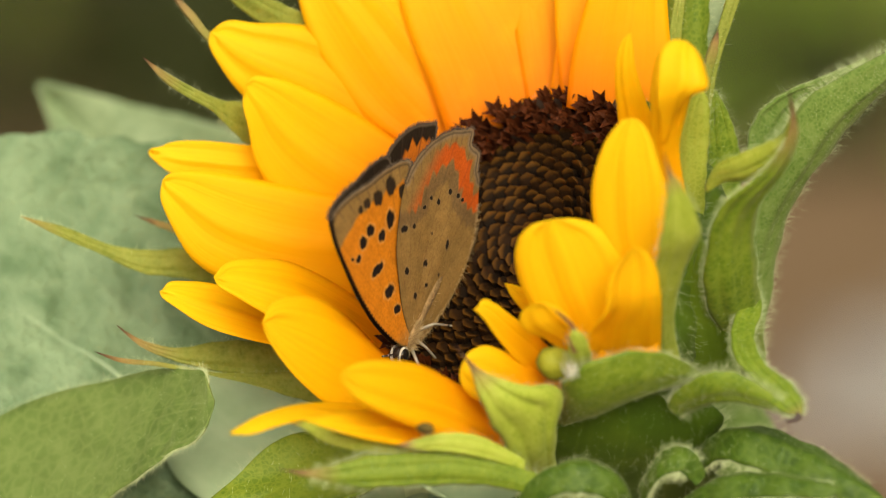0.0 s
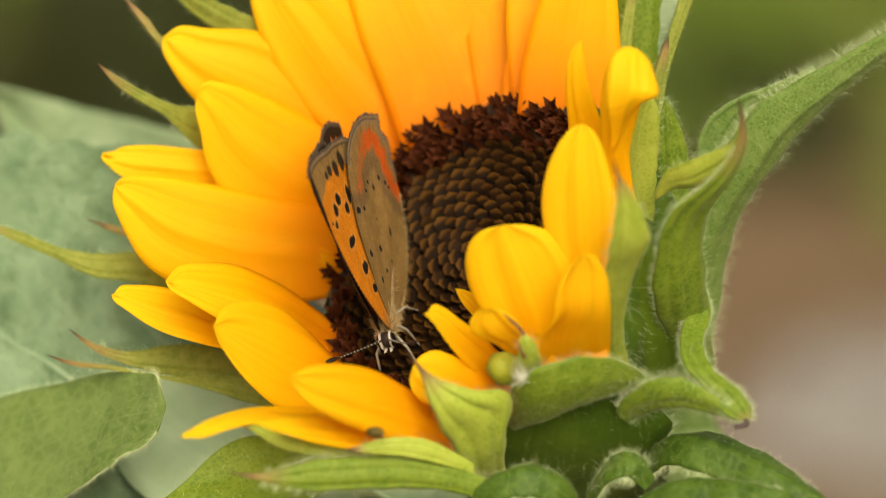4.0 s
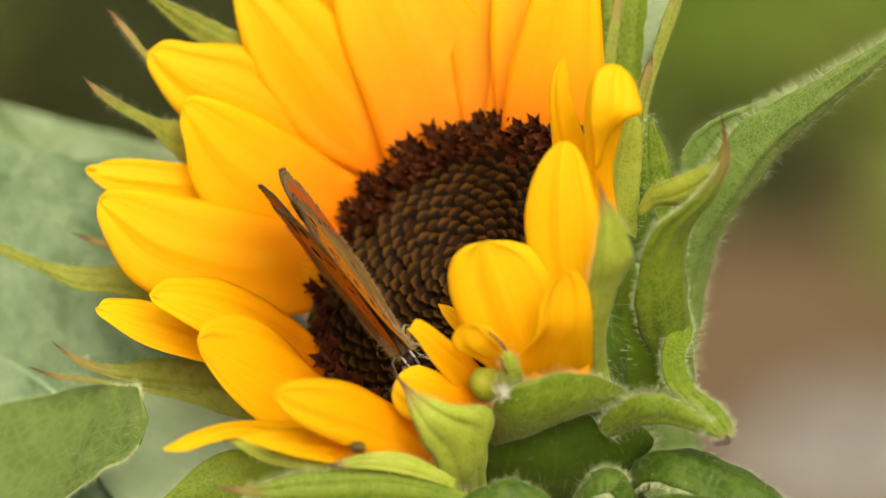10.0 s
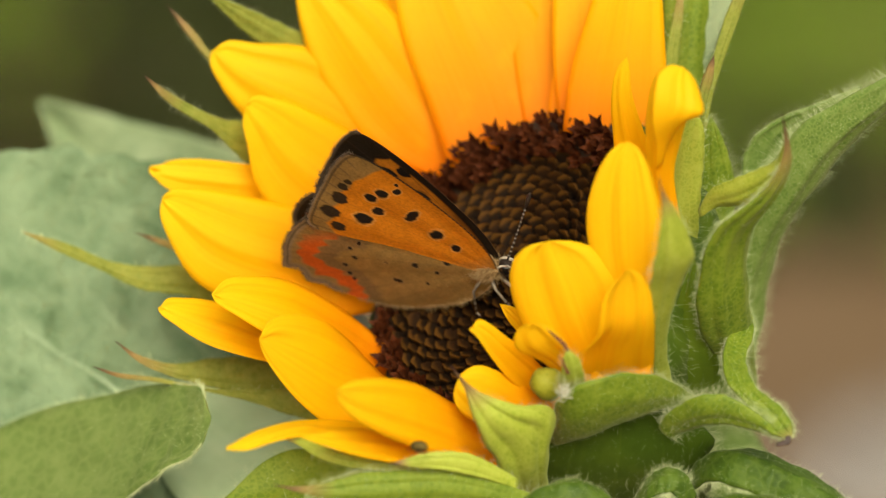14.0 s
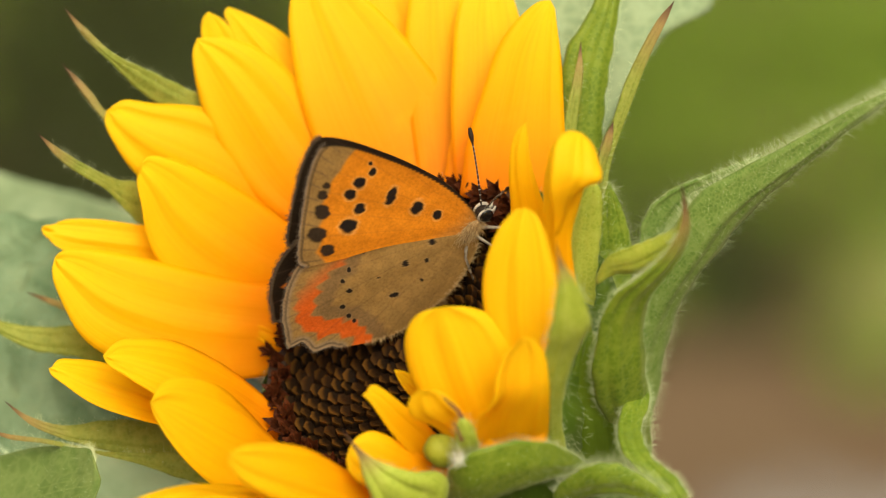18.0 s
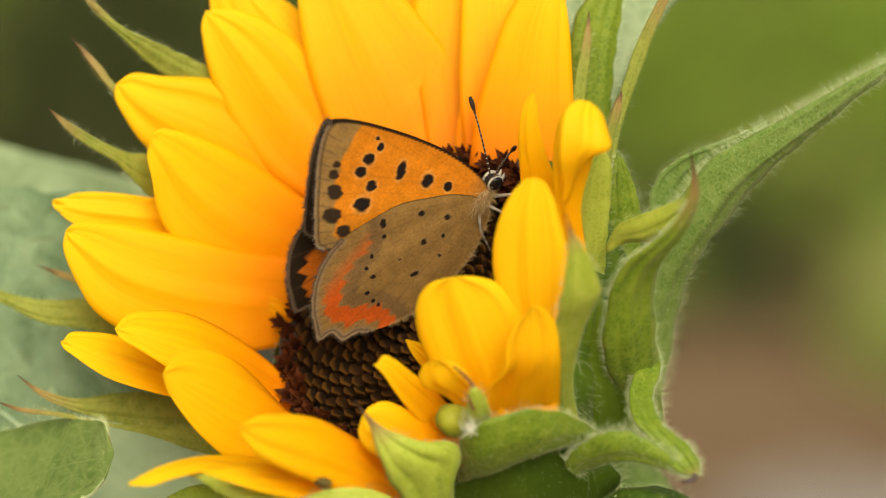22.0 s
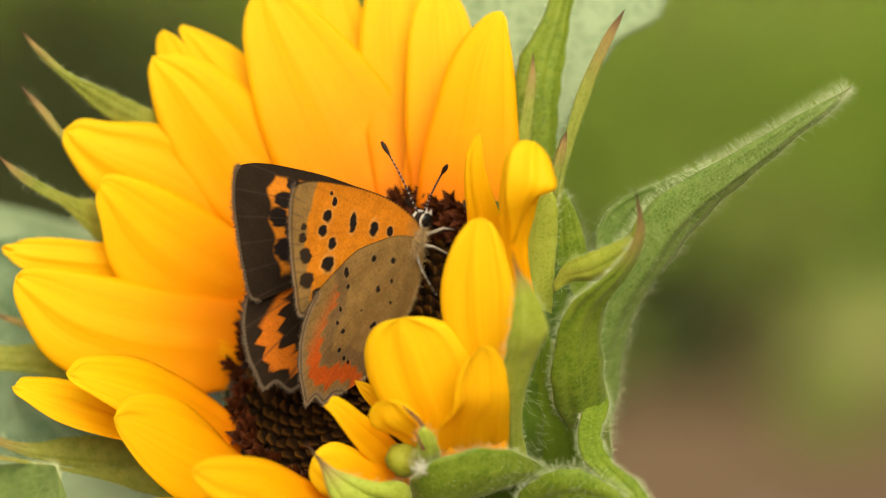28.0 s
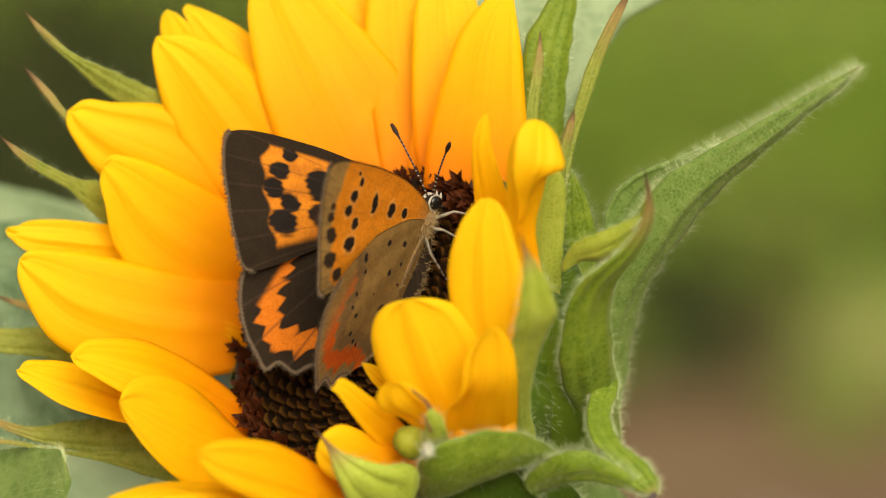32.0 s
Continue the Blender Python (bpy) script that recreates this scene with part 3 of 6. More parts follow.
def disc():
    verts, faces = [], []
    n, rings = 64, 12
    for i in range(rings + 1):
        r = 16.4 * i / rings + 0.01
        for j in range(n):
            q = 2 * math.pi * j / n
            verts.append((r * math.cos(q) * MM, r * math.sin(q) * MM, (dish(r) - 0.5) * MM))
    for i in range(rings):
        for j in range(n):
            a, b = i * n + j, i * n + (j + 1) % n
            faces.append((a, b, b + n, a + n))
    return link("disc", verts, faces, DISC, sunflower, label="dark brown seed disc with spiral rows of buds")


def bud_mesh():
    """One closed bud: a stub under a roof-shaped scale with a bent crest."""
    pts = []
    for z, rx, ry in ((-0.7, 0.50, 0.66), (0.10, 0.54, 0.74)):
        for sx, sy in ((-1, -1), (1, -1), (1, 1), (-1, 1)):
            pts.append((sx * rx, sy * ry, z))
    pts += [(0.22, -0.66, 0.80), (0.54, 0.0, 0.96), (0.22, 0.66, 0.80), (-0.56, 0.0, 0.12), (0.66, 0.0, 0.20)]
    faces = [(0, 1, 5, 4), (1, 2, 6, 5), (2, 3, 7, 6), (3, 0, 4, 7), (4, 5, 8), (7, 10, 6), (4, 8, 9, 11), (11, 9, 10, 7), (5, 12, 9, 8), (12, 6, 10, 9), (4, 11, 7), (5, 6, 12)]
    return [(x * MM, y * MM, z * MM) for x, y, z in pts], faces


def floret_mesh(spread):
    """One open disc floret: a tube whose rim splits into five bent lobes, and a style."""
    verts, faces = [], []
    for r, z in ((0.34, -0.8), (0.40, 0.9), (0.62, 1.7)):
        for j in range(10):
            q = 2 * math.pi * j / 10
            verts.append((r * math.cos(q) * MM, r * math.sin(q) * MM, z * MM))
    for i in range(2):
        for j in range(10):
            a, b = i * 10 + j, i * 10 + (j + 1) % 10
            faces.append((a, b, b + 10, a + 10))
    for j in range(5):
        q = 2 * math.pi * (2 * j + 1) / 10
        k = len(verts)
        verts.append((spread * math.cos(q) * MM, spread * math.sin(q) * MM, (2.15 + 0.1 * (j % 2)) * MM))
        a, b, c = 20 + 2 * j, 20 + 2 * j + 1, 20 + (2 * j + 2) % 10
        faces.extend([(a, b, k), (b, c, k)])
    k = len(verts)
    for z, r in ((0.6, 0.16), (2.3, 0.14), (2.7, 0.02)):
        for j in range(4):
            q = math.pi * j / 2
            verts.append((r * math.cos(q) * MM, r * math.sin(q) * MM, z * MM))
    for i in range(2):
        for j in range(4):
            a, b = k + i * 4 + j, k + i * 4 + (j + 1) % 4
            faces.append((a, b, b + 4, a + 4))
    return verts, faces


def disc_pieces(disc_ob):
    rng = np.random.default_rng(11)
    total, R = 520, 15.6
    bud_v, bud_f = bud_mesh()
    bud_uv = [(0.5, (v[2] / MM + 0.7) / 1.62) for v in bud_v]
    first, made = None, 0
    f_first = []
    rest = []
    for i in range(total):
        r = R * math.sqrt((i + 0.5) / total)
        q = i * math.pi * (3 - math.sqrt(5))
        x, y = r * math.cos(q), r * math.sin(q)
        slope = math.atan(2 * 2.2 / 15.5 * r / 15.5)
        size = 0.96 + 0.16 * r / R + rng.uniform(-0.08, 0.08)
        m = Matrix.Translation((x * MM, y * MM, (dish(r) - 0.1) * MM)) @ Matrix.Rotation(q, 4, "Z") @ Matrix.Rotation(-slope * 0.7 + rng.normal(0, 0.12), 4, "Y") @ Matrix.Rotation(rng.normal(0, 0.12), 4, "X") @ Matrix.Rotation(rng.normal(0, 0.15), 4, "Z")
        if r > (0.79 if x > -3 else 0.90) * R:
            lean = max(-0.25, min(0.4, rng.normal(0.1, 0.24)))
            m = m @ Matrix.Rotation(lean, 4, "Y") @ Matrix.Rotation(rng.uniform(0, 6), 4, "Z") @ Matrix.Scale(rng.uniform(0.8, 1.25), 4)
            if len(f_first) < 3:
                ob = link("floret", *floret_mesh((0.95, 1.15, 0.8)[len(f_first)]), FLORET, disc_ob, smooth=False)
                f_first.append(ob.data)
            else:
                ob = new("floret", f_first[i % 3])
                ob.parent = disc_ob
            ob.matrix_basis = m
            continue
        m = m @ Matrix.Scale(size, 4)
        if y > -4.5 and made < 300:
            if first is None:
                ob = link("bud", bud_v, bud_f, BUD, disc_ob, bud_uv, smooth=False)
                first = ob.data
            else:
                ob = new("bud", first)
                ob.parent = disc_ob
            ob.matrix_basis = m
            made += 1
        else:
            rest.append(([m @ Vector(v) for v in bud_v], bud_f))
    if rest:
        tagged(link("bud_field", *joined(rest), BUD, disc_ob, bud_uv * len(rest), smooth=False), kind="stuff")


def green_bud():
    v, f = ball((0, 0, 0), ((0, 0, 1.75), (1.5, 0, 0), (0, 1.5, 0)), 12, 18)
    v = [(x * (1 + 0.05 * math.cos(5 * math.atan2(y, x))), y * (1 + 0.05 * math.cos(5 * math.atan2(y, x))), z) for x, y, z in v]
    c = local((2.1, -17, -12.2))
    link("green_bud", scaled([np.array(q) + c for q in v]), f, BUD_GREEN, sunflower, [(0.5, 0.3)] * len(v), "closed round green bud between the petals")



# ---- stem and leaves ----
def local(p):
    """From the view's axes (mm) to the flower's."""
    q = np.array(p, float) - HEART
    return np.array([q @ E1, q @ E2, q @ E3])


def frond(name, points, widths, face, material, label="", face_end=None, cup=0.0, fold=0.0, hairy=0, hair_len=0.8, thick=0.4, wave=0.15, quilt=0.0, seed=0, tip=1.0, curl=0.0, foot=0.0):
    """A leafy strip along a line of points (mm, view axes). face: the way its upper side looks, at the foot and at the tip."""
    rng = np.random.default_rng(seed + len(points) + int(100 * widths[1]))
    nv, nu = 44, 17
    pts = np.array(points, float)
    n = len(pts)
    pad = np.concatenate([[2 * pts[0] - pts[1]], pts, [2 * pts[-1] - pts[-2]]])
    v, u = 1 - (1 - np.linspace(0, 1, nv)) ** 1.3, np.linspace(-1, 1, nu)
    sp = []
    for s in v * (n - 1):
        i = min(int(s), n - 2)
        f = s - i
        a, p, q, d = pad[i], pad[i + 1], pad[i + 2], pad[i + 3]
        sp.append(0.5 * (2 * p + (q - a) * f + (2 * a - 5 * p + 4 * q - d) * f * f + (3 * p - a - 3 * q + d) * f ** 3))
    sp = np.array(sp)
    w = np.interp(v * (n - 1), range(n), widths) / 2
    for _ in range(5):
        w[1:-1] = (w[:-2] + 2 * w[1:-1] + w[2:]) / 4
    tg = np.gradient(sp, axis=0)
    tg /= np.linalg.norm(tg, axis=1, keepdims=True)
    f0, f1 = np.array(face, float), np.array(face_end or face, float)
    ph = rng.uniform(0, 6.28, 4)
    P, uv = np.zeros((nv, nu, 3)), np.zeros((nv, nu, 2))
    for i in range(nv):
        up = f0 * (1 - v[i]) + f1 * v[i]
        up = up - tg[i] * (up @ tg[i])
        up /= np.linalg.norm(up)
        side = np.cross(tg[i], up)
        for j in range(nu):
            x = u[j]
            lift = cup * w[i] * x * x + fold * w[i] * (math.sqrt(x * x + 0.03) - 0.17) + curl * w[i] * max(0, -x - 0.45) * 2
            lift += wave * min(1, 2.5 * (1 - v[i])) * (0.5 * math.sin(4 * v[i] + 1.6 * x + ph[0]) + 0.6 * math.sin(11 * v[i] - 2 * x + ph[1]) * abs(x))
            lift += quilt * math.sin(46 * v[i] - 7 * abs(x) + ph[2]) * math.sin(9 * x + ph[3]) * min(1, 3 * (1 - v[i]))
            reach = 1 + 0.03 * math.sin(23 * v[i] + ph[2]) * abs(x)
            P[i, j] = local(sp[i] + side * x * w[i] * reach + up * lift)
            uv[i, j] = (0.5 + 0.5 * x, foot + (1 - foot) * v[i] * tip)
    verts, faces, uvs, N = sheet(P, uv, thick * np.clip(w / (0.3 * max(widths) / 2), 0.2, 1))
    ob = link(name, scaled(verts), faces, material, sunflower, uvs, label)
    if hairy:
        roots, ways, lens = [], [], []
        for k in range(hairy):
            i, f = rng.integers(0, nv - 9), rng.random()
            if w[i] < 0.18 * w.max():
                continue
            if rng.random() < 0.6:
                j = 0 if rng.random() < 0.5 else nu - 1
                g = P[i, j] - P[i, nu // 2]
                g = g / (np.linalg.norm(g) + 1e-9) + 0.35 * N[i, j] * rng.normal()
            else:
                j = rng.integers(1, nu - 1)
                g = N[i, j] * rng.choice((-1, 1))
            roots.append(P[i, j] * (1 - f) + P[i + 1, j] * f)
            ways.append(g)
            lens.append(hair_len * rng.uniform(0.35, 1.15) * (1.0 if j in (0, nu - 1) else 0.6))
        hv, hf = hairs(np.array(roots), np.array(ways), lens)
        tagged(link("hairs", scaled(hv), hf, HAIR, ob, label="fine pale bristles"), kind="stuff")
    return ob


def stem():
    back = HEART - E3 * 22.5
    down = np.array((ROOT.to_3x3().inverted() @ Vector((0, 0, -1))))
    pts = [back, back - E3 * 8, back - E3 * 18 + down * 6, back - E3 * 24 + down * 30, back - E3 * 22 + down * 90, back + down * 300 - E3 * 10, back + down * 640, back + down * 1230]
    t = np.linspace(0, len(pts) - 1, 60)
    P = np.array(pts)
    fine = np.stack([np.interp(t, range(len(pts)), P[:, k]) for k in range(3)], 1)
    for _ in range(4):
        fine[1:-1] = (fine[:-2] + 2 * fine[1:-1] + fine[2:]) / 4
    rad = np.interp(np.linspace(0, 1, 60), [0, 0.1, 1], [4.4, 5.2, 9.0])
    v, f = tube([local(p) for p in fine], rad, 16)
    ob = link("stem", scaled(v), f, STEM, sunflower, label="thick hairy green stem")
    rng = np.random.default_rng(3)
    roots, ways, lens = [], [], []
    for k in range(500):
        i = rng.integers(0, 22)
        d = rng.normal(0, 1, 3)
        ax = fine[i + 1] - fine[i]
        ax /= np.linalg.norm(ax)
        d -= ax * (d @ ax)
        d /= np.linalg.norm(d)
        roots.append(local(fine[i] + d * rad[i]))
        ways.append(local(HEART + d))
        lens.append(rng.uniform(0.8, 2.0))
    hv, hf = hairs(np.array(roots), np.array(ways), lens, 0.013)
    tagged(link("hairs", scaled(hv), hf, HAIR, ob), kind="stuff")


stem()
green_bud()


def leaf(base, tip, width, face, material, label, bow=0.06, cup=0.12, teeth=0.03, hairy=0, veins=6, roll=0.0, thick=0.4, wave=1.2, seed=1, hair_len=1.4, point=1.7, wide=0.36):
    """A toothed heart-shaped leaf from base to tip (mm, view axes); face: the way its upper side looks."""
    rng = np.random.default_rng(seed)
    b, t = np.array(base, float), np.array(tip, float)
    L = np.linalg.norm(t - b)
    way = (t - b) / L
    up = np.array(face, float)
    up -= way * (up @ way)
    up /= np.linalg.norm(up)
    side = np.cross(way, up)
    nv, nu = 56, 29
    v, u = np.linspace(0, 1, nv), np.linspace(-1, 1, nu)
    sp = bezier(b, b + way * L * 0.35 + up * bow * L, b + way * L * 0.7 + up * bow * L, t, v)
    w = width / 2 * (np.sin(np.clip(v / wide, 0, 1) * math.pi / 2) ** 0.55 * np.clip(1 - np.clip((v - wide) / (1 - wide), 0, 1) ** point, 0, 1) + 0.02)
    P, uv = np.zeros((nv, nu, 3)), np.zeros((nv, nu, 2))
    ph = rng.uniform(0, 6.28, 3)

    def lift(x, q):
        ridge = 0.9 * width / 60 * abs(math.sin((q * 1.0 - abs(x) * 0.22) * math.pi * (veins + 1)))
        return cup * width / 2 * x * x + ridge * (1 - abs(x)) + wave * (math.sin(5 * q + ph[0] + x) + 0.6 * math.sin(11 * q - 3 * x + ph[1])) * abs(x) - 0.02 * width * math.exp(-(x * 9) ** 2)

    for i in range(nv):
        for j in range(nu):
            x = u[j]
            jag = 1 + teeth * (math.sin(70 * v[i] + ph[2]) + math.sin(31 * v[i])) * abs(x) ** 6
            P[i, j] = sp[i] + side * x * w[i] * jag + up * lift(x, v[i])
            uv[i, j] = (0.5 + 0.5 * x, v[i] * 0.75)
    P = np.array([[local(q) for q in row] for row in P])
    verts, faces, uvs, N = sheet(P, uv, thick)
    ob = link("leaf", scaled(verts), faces, material, sunflower, uvs, label)
    mid = [P[i, nu // 2] - N[i, nu // 2] * 0.0 for i in range(nv)]
    r0 = max(0.28, width * 0.008)
    link("midrib", *(lambda q: (scaled(q[0]), q[1]))(tube(mid, np.linspace(r0, r0 * 0.3, nv), 6)), VEIN, ob)
    for k in range(1, veins + 1):
        for sgn in (-1, 1):
            line = []
            for s in np.linspace(0, 0.92, 14):
                q = k / (veins + 1) * 0.85 + 0.20 * s * s + 0.06 * s
                i, j = min(nv - 1, q * (nv - 1)), (0.5 + 0.5 * sgn * s) * (nu - 1)
                i0, j0 = min(int(i), nv - 2), min(int(j), nu - 2)
                fi, fj = i - i0, j - j0
                line.append((P[i0, j0] * (1 - fi) + P[i0 + 1, j0] * fi) * (1 - fj) + (P[i0, j0 + 1] * (1 - fi) + P[i0 + 1, j0 + 1] * fi) * fj)
            tv, tf = tube(line, np.linspace(r0 * 0.6, r0 * 0.2, 14), 5)
            link("vein", scaled(tv), tf, VEIN, ob)
    if hairy:
        roots, ways, lens = [], [], []
        for k in range(hairy):
            i, j = rng.integers(1, nv - 3), (0 if rng.random() < 0.5 else nu - 1)
            f = rng.random()
            g = P[i, j] - P[i, nu // 2]
            g /= np.linalg.norm(g) + 1e-9
            if rng.random() < 0.35:
                j = rng.integers(1, nu - 1)
                g = N[i, j] * rng.choice((-1, 1))
            roots.append(P[i, j] * (1 - f) + P[i + 1, j] * f)
            ways.append(g + 0.3 * N[i, j] * rng.normal())
            lens.append(hair_len * rng.uniform(0.5, 1.2))
        hv, hf = hairs(np.array(roots), np.array(ways), lens, 0.013)
        tagged(link("hairs", scaled(hv), hf, HAIR, ob), kind="stuff")
    return ob


leaf((-21.3, 55, -11.6), (-50.6, 62, 14.8), 25, (-0.2, -0.8, 0.5), LEAF_PALE, "pale grey-green leaf behind the flower", teeth=0.01, point=1.0)
leaf((-25.5, 20, -23.5), (-70, 25, 4.5), 44, (-0.1, -0.8, 0.6), LEAF_GREY, "large grey-green leaf with branching veins", wave=2.0)
leaf((-10.8, 2, -19.0), (-31.5, -4, -28.4), 9, (-0.2, -0.7, 0.7), BRACT, "olive green leaf under the petals", teeth=0.0, veins=3, hairy=500, hair_len=1.0)
leaf((-8.2, 38, -26.0), (-33.4, 34, -14.0), 26, (-0.1, -0.9, 0.4), LEAF_UNDER, "pale leaf under the flower head", teeth=0.0)
leaf((14.2, 8, -22.4), (-11.9, 6, -24.7), 15, (0.0, -0.6, 0.8), LEAF_UNDER, "broad pale leaf beneath the flower head", bow=0.05)


def fluff(place, count, reach, length):
    """A tuft of white down between the bud and the cup."""
    rng = np.random.default_rng(5)
    turn = np.stack([E1, E2, E3], 1)
    roots = (np.array(place) - HEART + rng.normal(0, 1, (count, 3)) * np.array(reach)) @ turn
    ways = (np.array((-0.1, -0.5, 0.7)) + rng.normal(0, 0.5, (count, 3))) @ turn
    hv, hf = hairs(roots, ways, length * rng.uniform(0.4, 1.2, count), 0.018)
    tagged(link("down", scaled(hv), hf, DOWN, sunflower, label="tuft of white down beside the bud"), kind="stuff")


fluff((3.7, -20.6, -12.9), 80, (0.3, 0.3, 0.4), 1.2)


# ---- petals on the near side of the rim ----
lamina("petal", PETAL, [(3.4, -8.4, -10.8), (0.8, -10.8, -8.7), (-0.7, -12.0, -7.4), (-1.7, -12.8, -6.1), (-2.2, -13.4, -5.0)], [(3.9, -8.4, -9.8), (1.6, -10.8, -7.7), (0.1, -12.1, -6.1), (-1.0, -12.8, -5.3), (-2.2, -13.4, -5.0)], bulge=0.1)
lamina("petal", PETAL, [(2.6, -11.3, -15.1), (0.3, -13.8, -13.5), (-1.4, -16.0, -11.8), (-3.0, -17.8, -9.8), (-4.2, -19.4, -8.1), (-5.0, -20.3, -7.2)], [(3.4, -11.3, -12.8), (1.6, -13.7, -10.7), (0.1, -15.6, -9.2), (-1.7, -17.3, -7.8), (-3.1, -18.6, -6.7), (-4.0, -19.3, -6.3), (-5.0, -20.3, -7.2)], bulge=0.12, notch=0.05)
lamina("petal", PETAL, [(2.4, -12.7, -17.4), (-0.7, -14.7, -16.6), (-3.5, -16.4, -15.8), (-5.3, -17.4, -15.1), (-6.2, -18.2, -14.0), (-6.4, -18.7, -13.0), (-6.1, -19.2, -12.1)], [(2.4, -12.7, -14.8), (0.8, -14.2, -13.1), (-1.0, -15.6, -11.9), (-2.7, -16.9, -10.9), (-4.0, -17.6, -10.5), (-5.2, -18.4, -11.0), (-6.1, -19.2, -12.1)], bulge=0.2)
lamina("petal", PETAL, [(4.9, -14.0, -13.3), (1.6, -16.3, -9.1), (-0.2, -17.7, -6.6), (-1.1, -18.7, -4.0), (-1.2, -19.3, -2.2), (-0.7, -19.8, -0.7), (0.3, -20.3, 0.2), (2.3, -21.0, 0.7)], [(9.0, -14.0, -13.3), (9.5, -16.0, -8.6), (9.2, -17.8, -4.5), (7.9, -18.9, -1.5), (6.6, -19.5, -0.2), (4.9, -20.2, 0.4), (2.3, -21.0, 0.7)], bulge=0.12, foot=0.42)
lamina("petal", PETAL, [(4.4, -13.0, -12.8), (1.6, -18.5, -10.1), (-0.7, -21.1, -8.9), (-0.9, -21.9, -7.9), (-0.2, -22.7, -6.9), (0.8, -23.5, -6.7)], [(5.4, -13.0, -11.7), (4.3, -18.0, -9.3), (3.3, -20.7, -7.8), (2.1, -22.2, -6.9), (0.8, -23.5, -6.7)], bulge=0.2, foot=0.5)
lamina("petal", PETAL, [(8.7, -15.0, -12.2), (8.2, -16.9, -7.1), (6.6, -18.8, -2.5), (5.7, -20.0, 1.1), (5.7, -20.8, 3.6), (6.2, -21.5, 5.8), (7.3, -22.2, 8.1), (8.5, -22.7, 9.3), (9.3, -23.0, 9.5)], [(11.4, -15.0, -12.2), (11.7, -17.4, -6.0), (12.2, -19.6, -0.5), (12.3, -20.6, 2.8), (11.6, -21.6, 5.8), (10.9, -22.3, 7.8), (10.1, -22.7, 9.0), (9.3, -23.0, 9.5)], bulge=0.1, foot=0.4)
lamina("petal", PETAL, [(4.5, -13.5, -12.2), (4.7, -15.8, -10.4), (5.1, -18.2, -8.5), (6.5, -21.0, -6.8), (6.9, -22.6, -4.5), (7.6, -23.7, -3.0), (9.1, -25.0, -1.9)], [(11.7, -13.5, -12.2), (11.7, -17.5, -9.1), (11.6, -21.3, -6.0), (11.1, -23.1, -3.5), (10.1, -24.3, -2.2), (9.1, -25.0, -1.9)], bulge=0.12, foot=0.52, curl=0.5)
lamina("petal", PETAL, [(8.6, -8.0, 5.7), (8.2, -11.1, 10.3), (8.0, -12.8, 13.4), (8.2, -13.9, 15.4), (8.7, -14.5, 16.6), (9.4, -15.0, 17.3)], [(12.0, -8.0, 5.7), (11.4, -10.4, 9.3), (10.5, -12.2, 11.9), (9.8, -13.5, 14.4), (9.6, -14.4, 16.2), (9.4, -15.0, 17.3)], bulge=0.25, foot=0.3)
lamina("petal", PETAL, [(11.4, -12.0, 1.1), (11.2, -14.9, 5.7), (11.0, -17.3, 9.7), (11.2, -18.7, 13.2), (11.7, -19.5, 15.2), (12.6, -20.0, 16.2)], [(15.0, -12.0, 0.1), (13.9, -14.4, 4.1), (13.6, -16.1, 7.2), (14.3, -17.5, 10.2), (15.0, -18.7, 13.7), (14.0, -19.5, 15.7), (12.6, -20.0, 16.2)], bulge=0.2, foot=0.3)
lamina("petal", PETAL, [(11.9, -19.0, 7.1), (11.9, -20.1, 8.6), (11.4, -22.3, 11.6), (11.6, -22.6, 14.1), (12.1, -22.1, 15.7), (13.1, -21.8, 16.3), (14.2, -21.5, 16.1)], [(12.5, -19.0, 8.4), (13.4, -20.6, 10.1), (14.6, -22.1, 11.4), (16.0, -22.9, 12.1), (15.8, -22.5, 13.4), (15.2, -21.9, 15.1), (14.2, -21.5, 16.1)], bulge=0.35, foot=0.6)
# ---- green bracts on the far side ----
lamina("bract", BRACT_FAR, [(-23.9, 12.0, 7.6), (-26.3, 10.1, 8.2), (-28.1, 8.1, 9.9), (-29.6, 6.3, 11.5), (-31.3, 4.7, 12.5), (-33.6, 3.2, 14.1), (-35.6, 2.0, 16.4)], [(-23.9, 12.0, 10.3), (-26.0, 9.6, 12.0), (-28.5, 7.4, 12.2), (-30.8, 5.1, 13.2), (-33.6, 3.1, 14.9), (-35.6, 2.0, 16.4)], hairy=420, thick=0.45, bulge=0.15)
lamina("bract", BRACT_FAR, [(-21.1, 13.0, 16.6), (-24.4, 10.8, 19.4), (-26.7, 9.3, 21.0), (-29.3, 7.4, 23.6), (-31.7, 6.6, 25.8), (-33.6, 6.0, 28.4)], [(-17.9, 13.0, 17.6), (-20.7, 11.2, 20.3), (-23.0, 10.0, 21.5), (-26.1, 8.4, 22.9), (-28.7, 7.1, 24.0), (-31.3, 6.5, 26.2), (-33.6, 6.0, 28.4)], hairy=420, thick=0.45, bulge=0.15)
lamina("bract", BRACT_FAR, [(-25.0, 12.0, 14.1), (-28.4, 10.0, 16.7), (-30.3, 8.9, 18.4), (-31.8, 8.6, 20.3), (-33.9, 8.0, 23.3)], [(-24.5, 12.0, 15.7), (-28.1, 9.9, 17.8), (-29.9, 9.0, 18.8), (-31.1, 8.7, 20.4), (-33.9, 8.0, 23.3)], foot=0.55, hairy=200, thick=0.45, bulge=0.15)
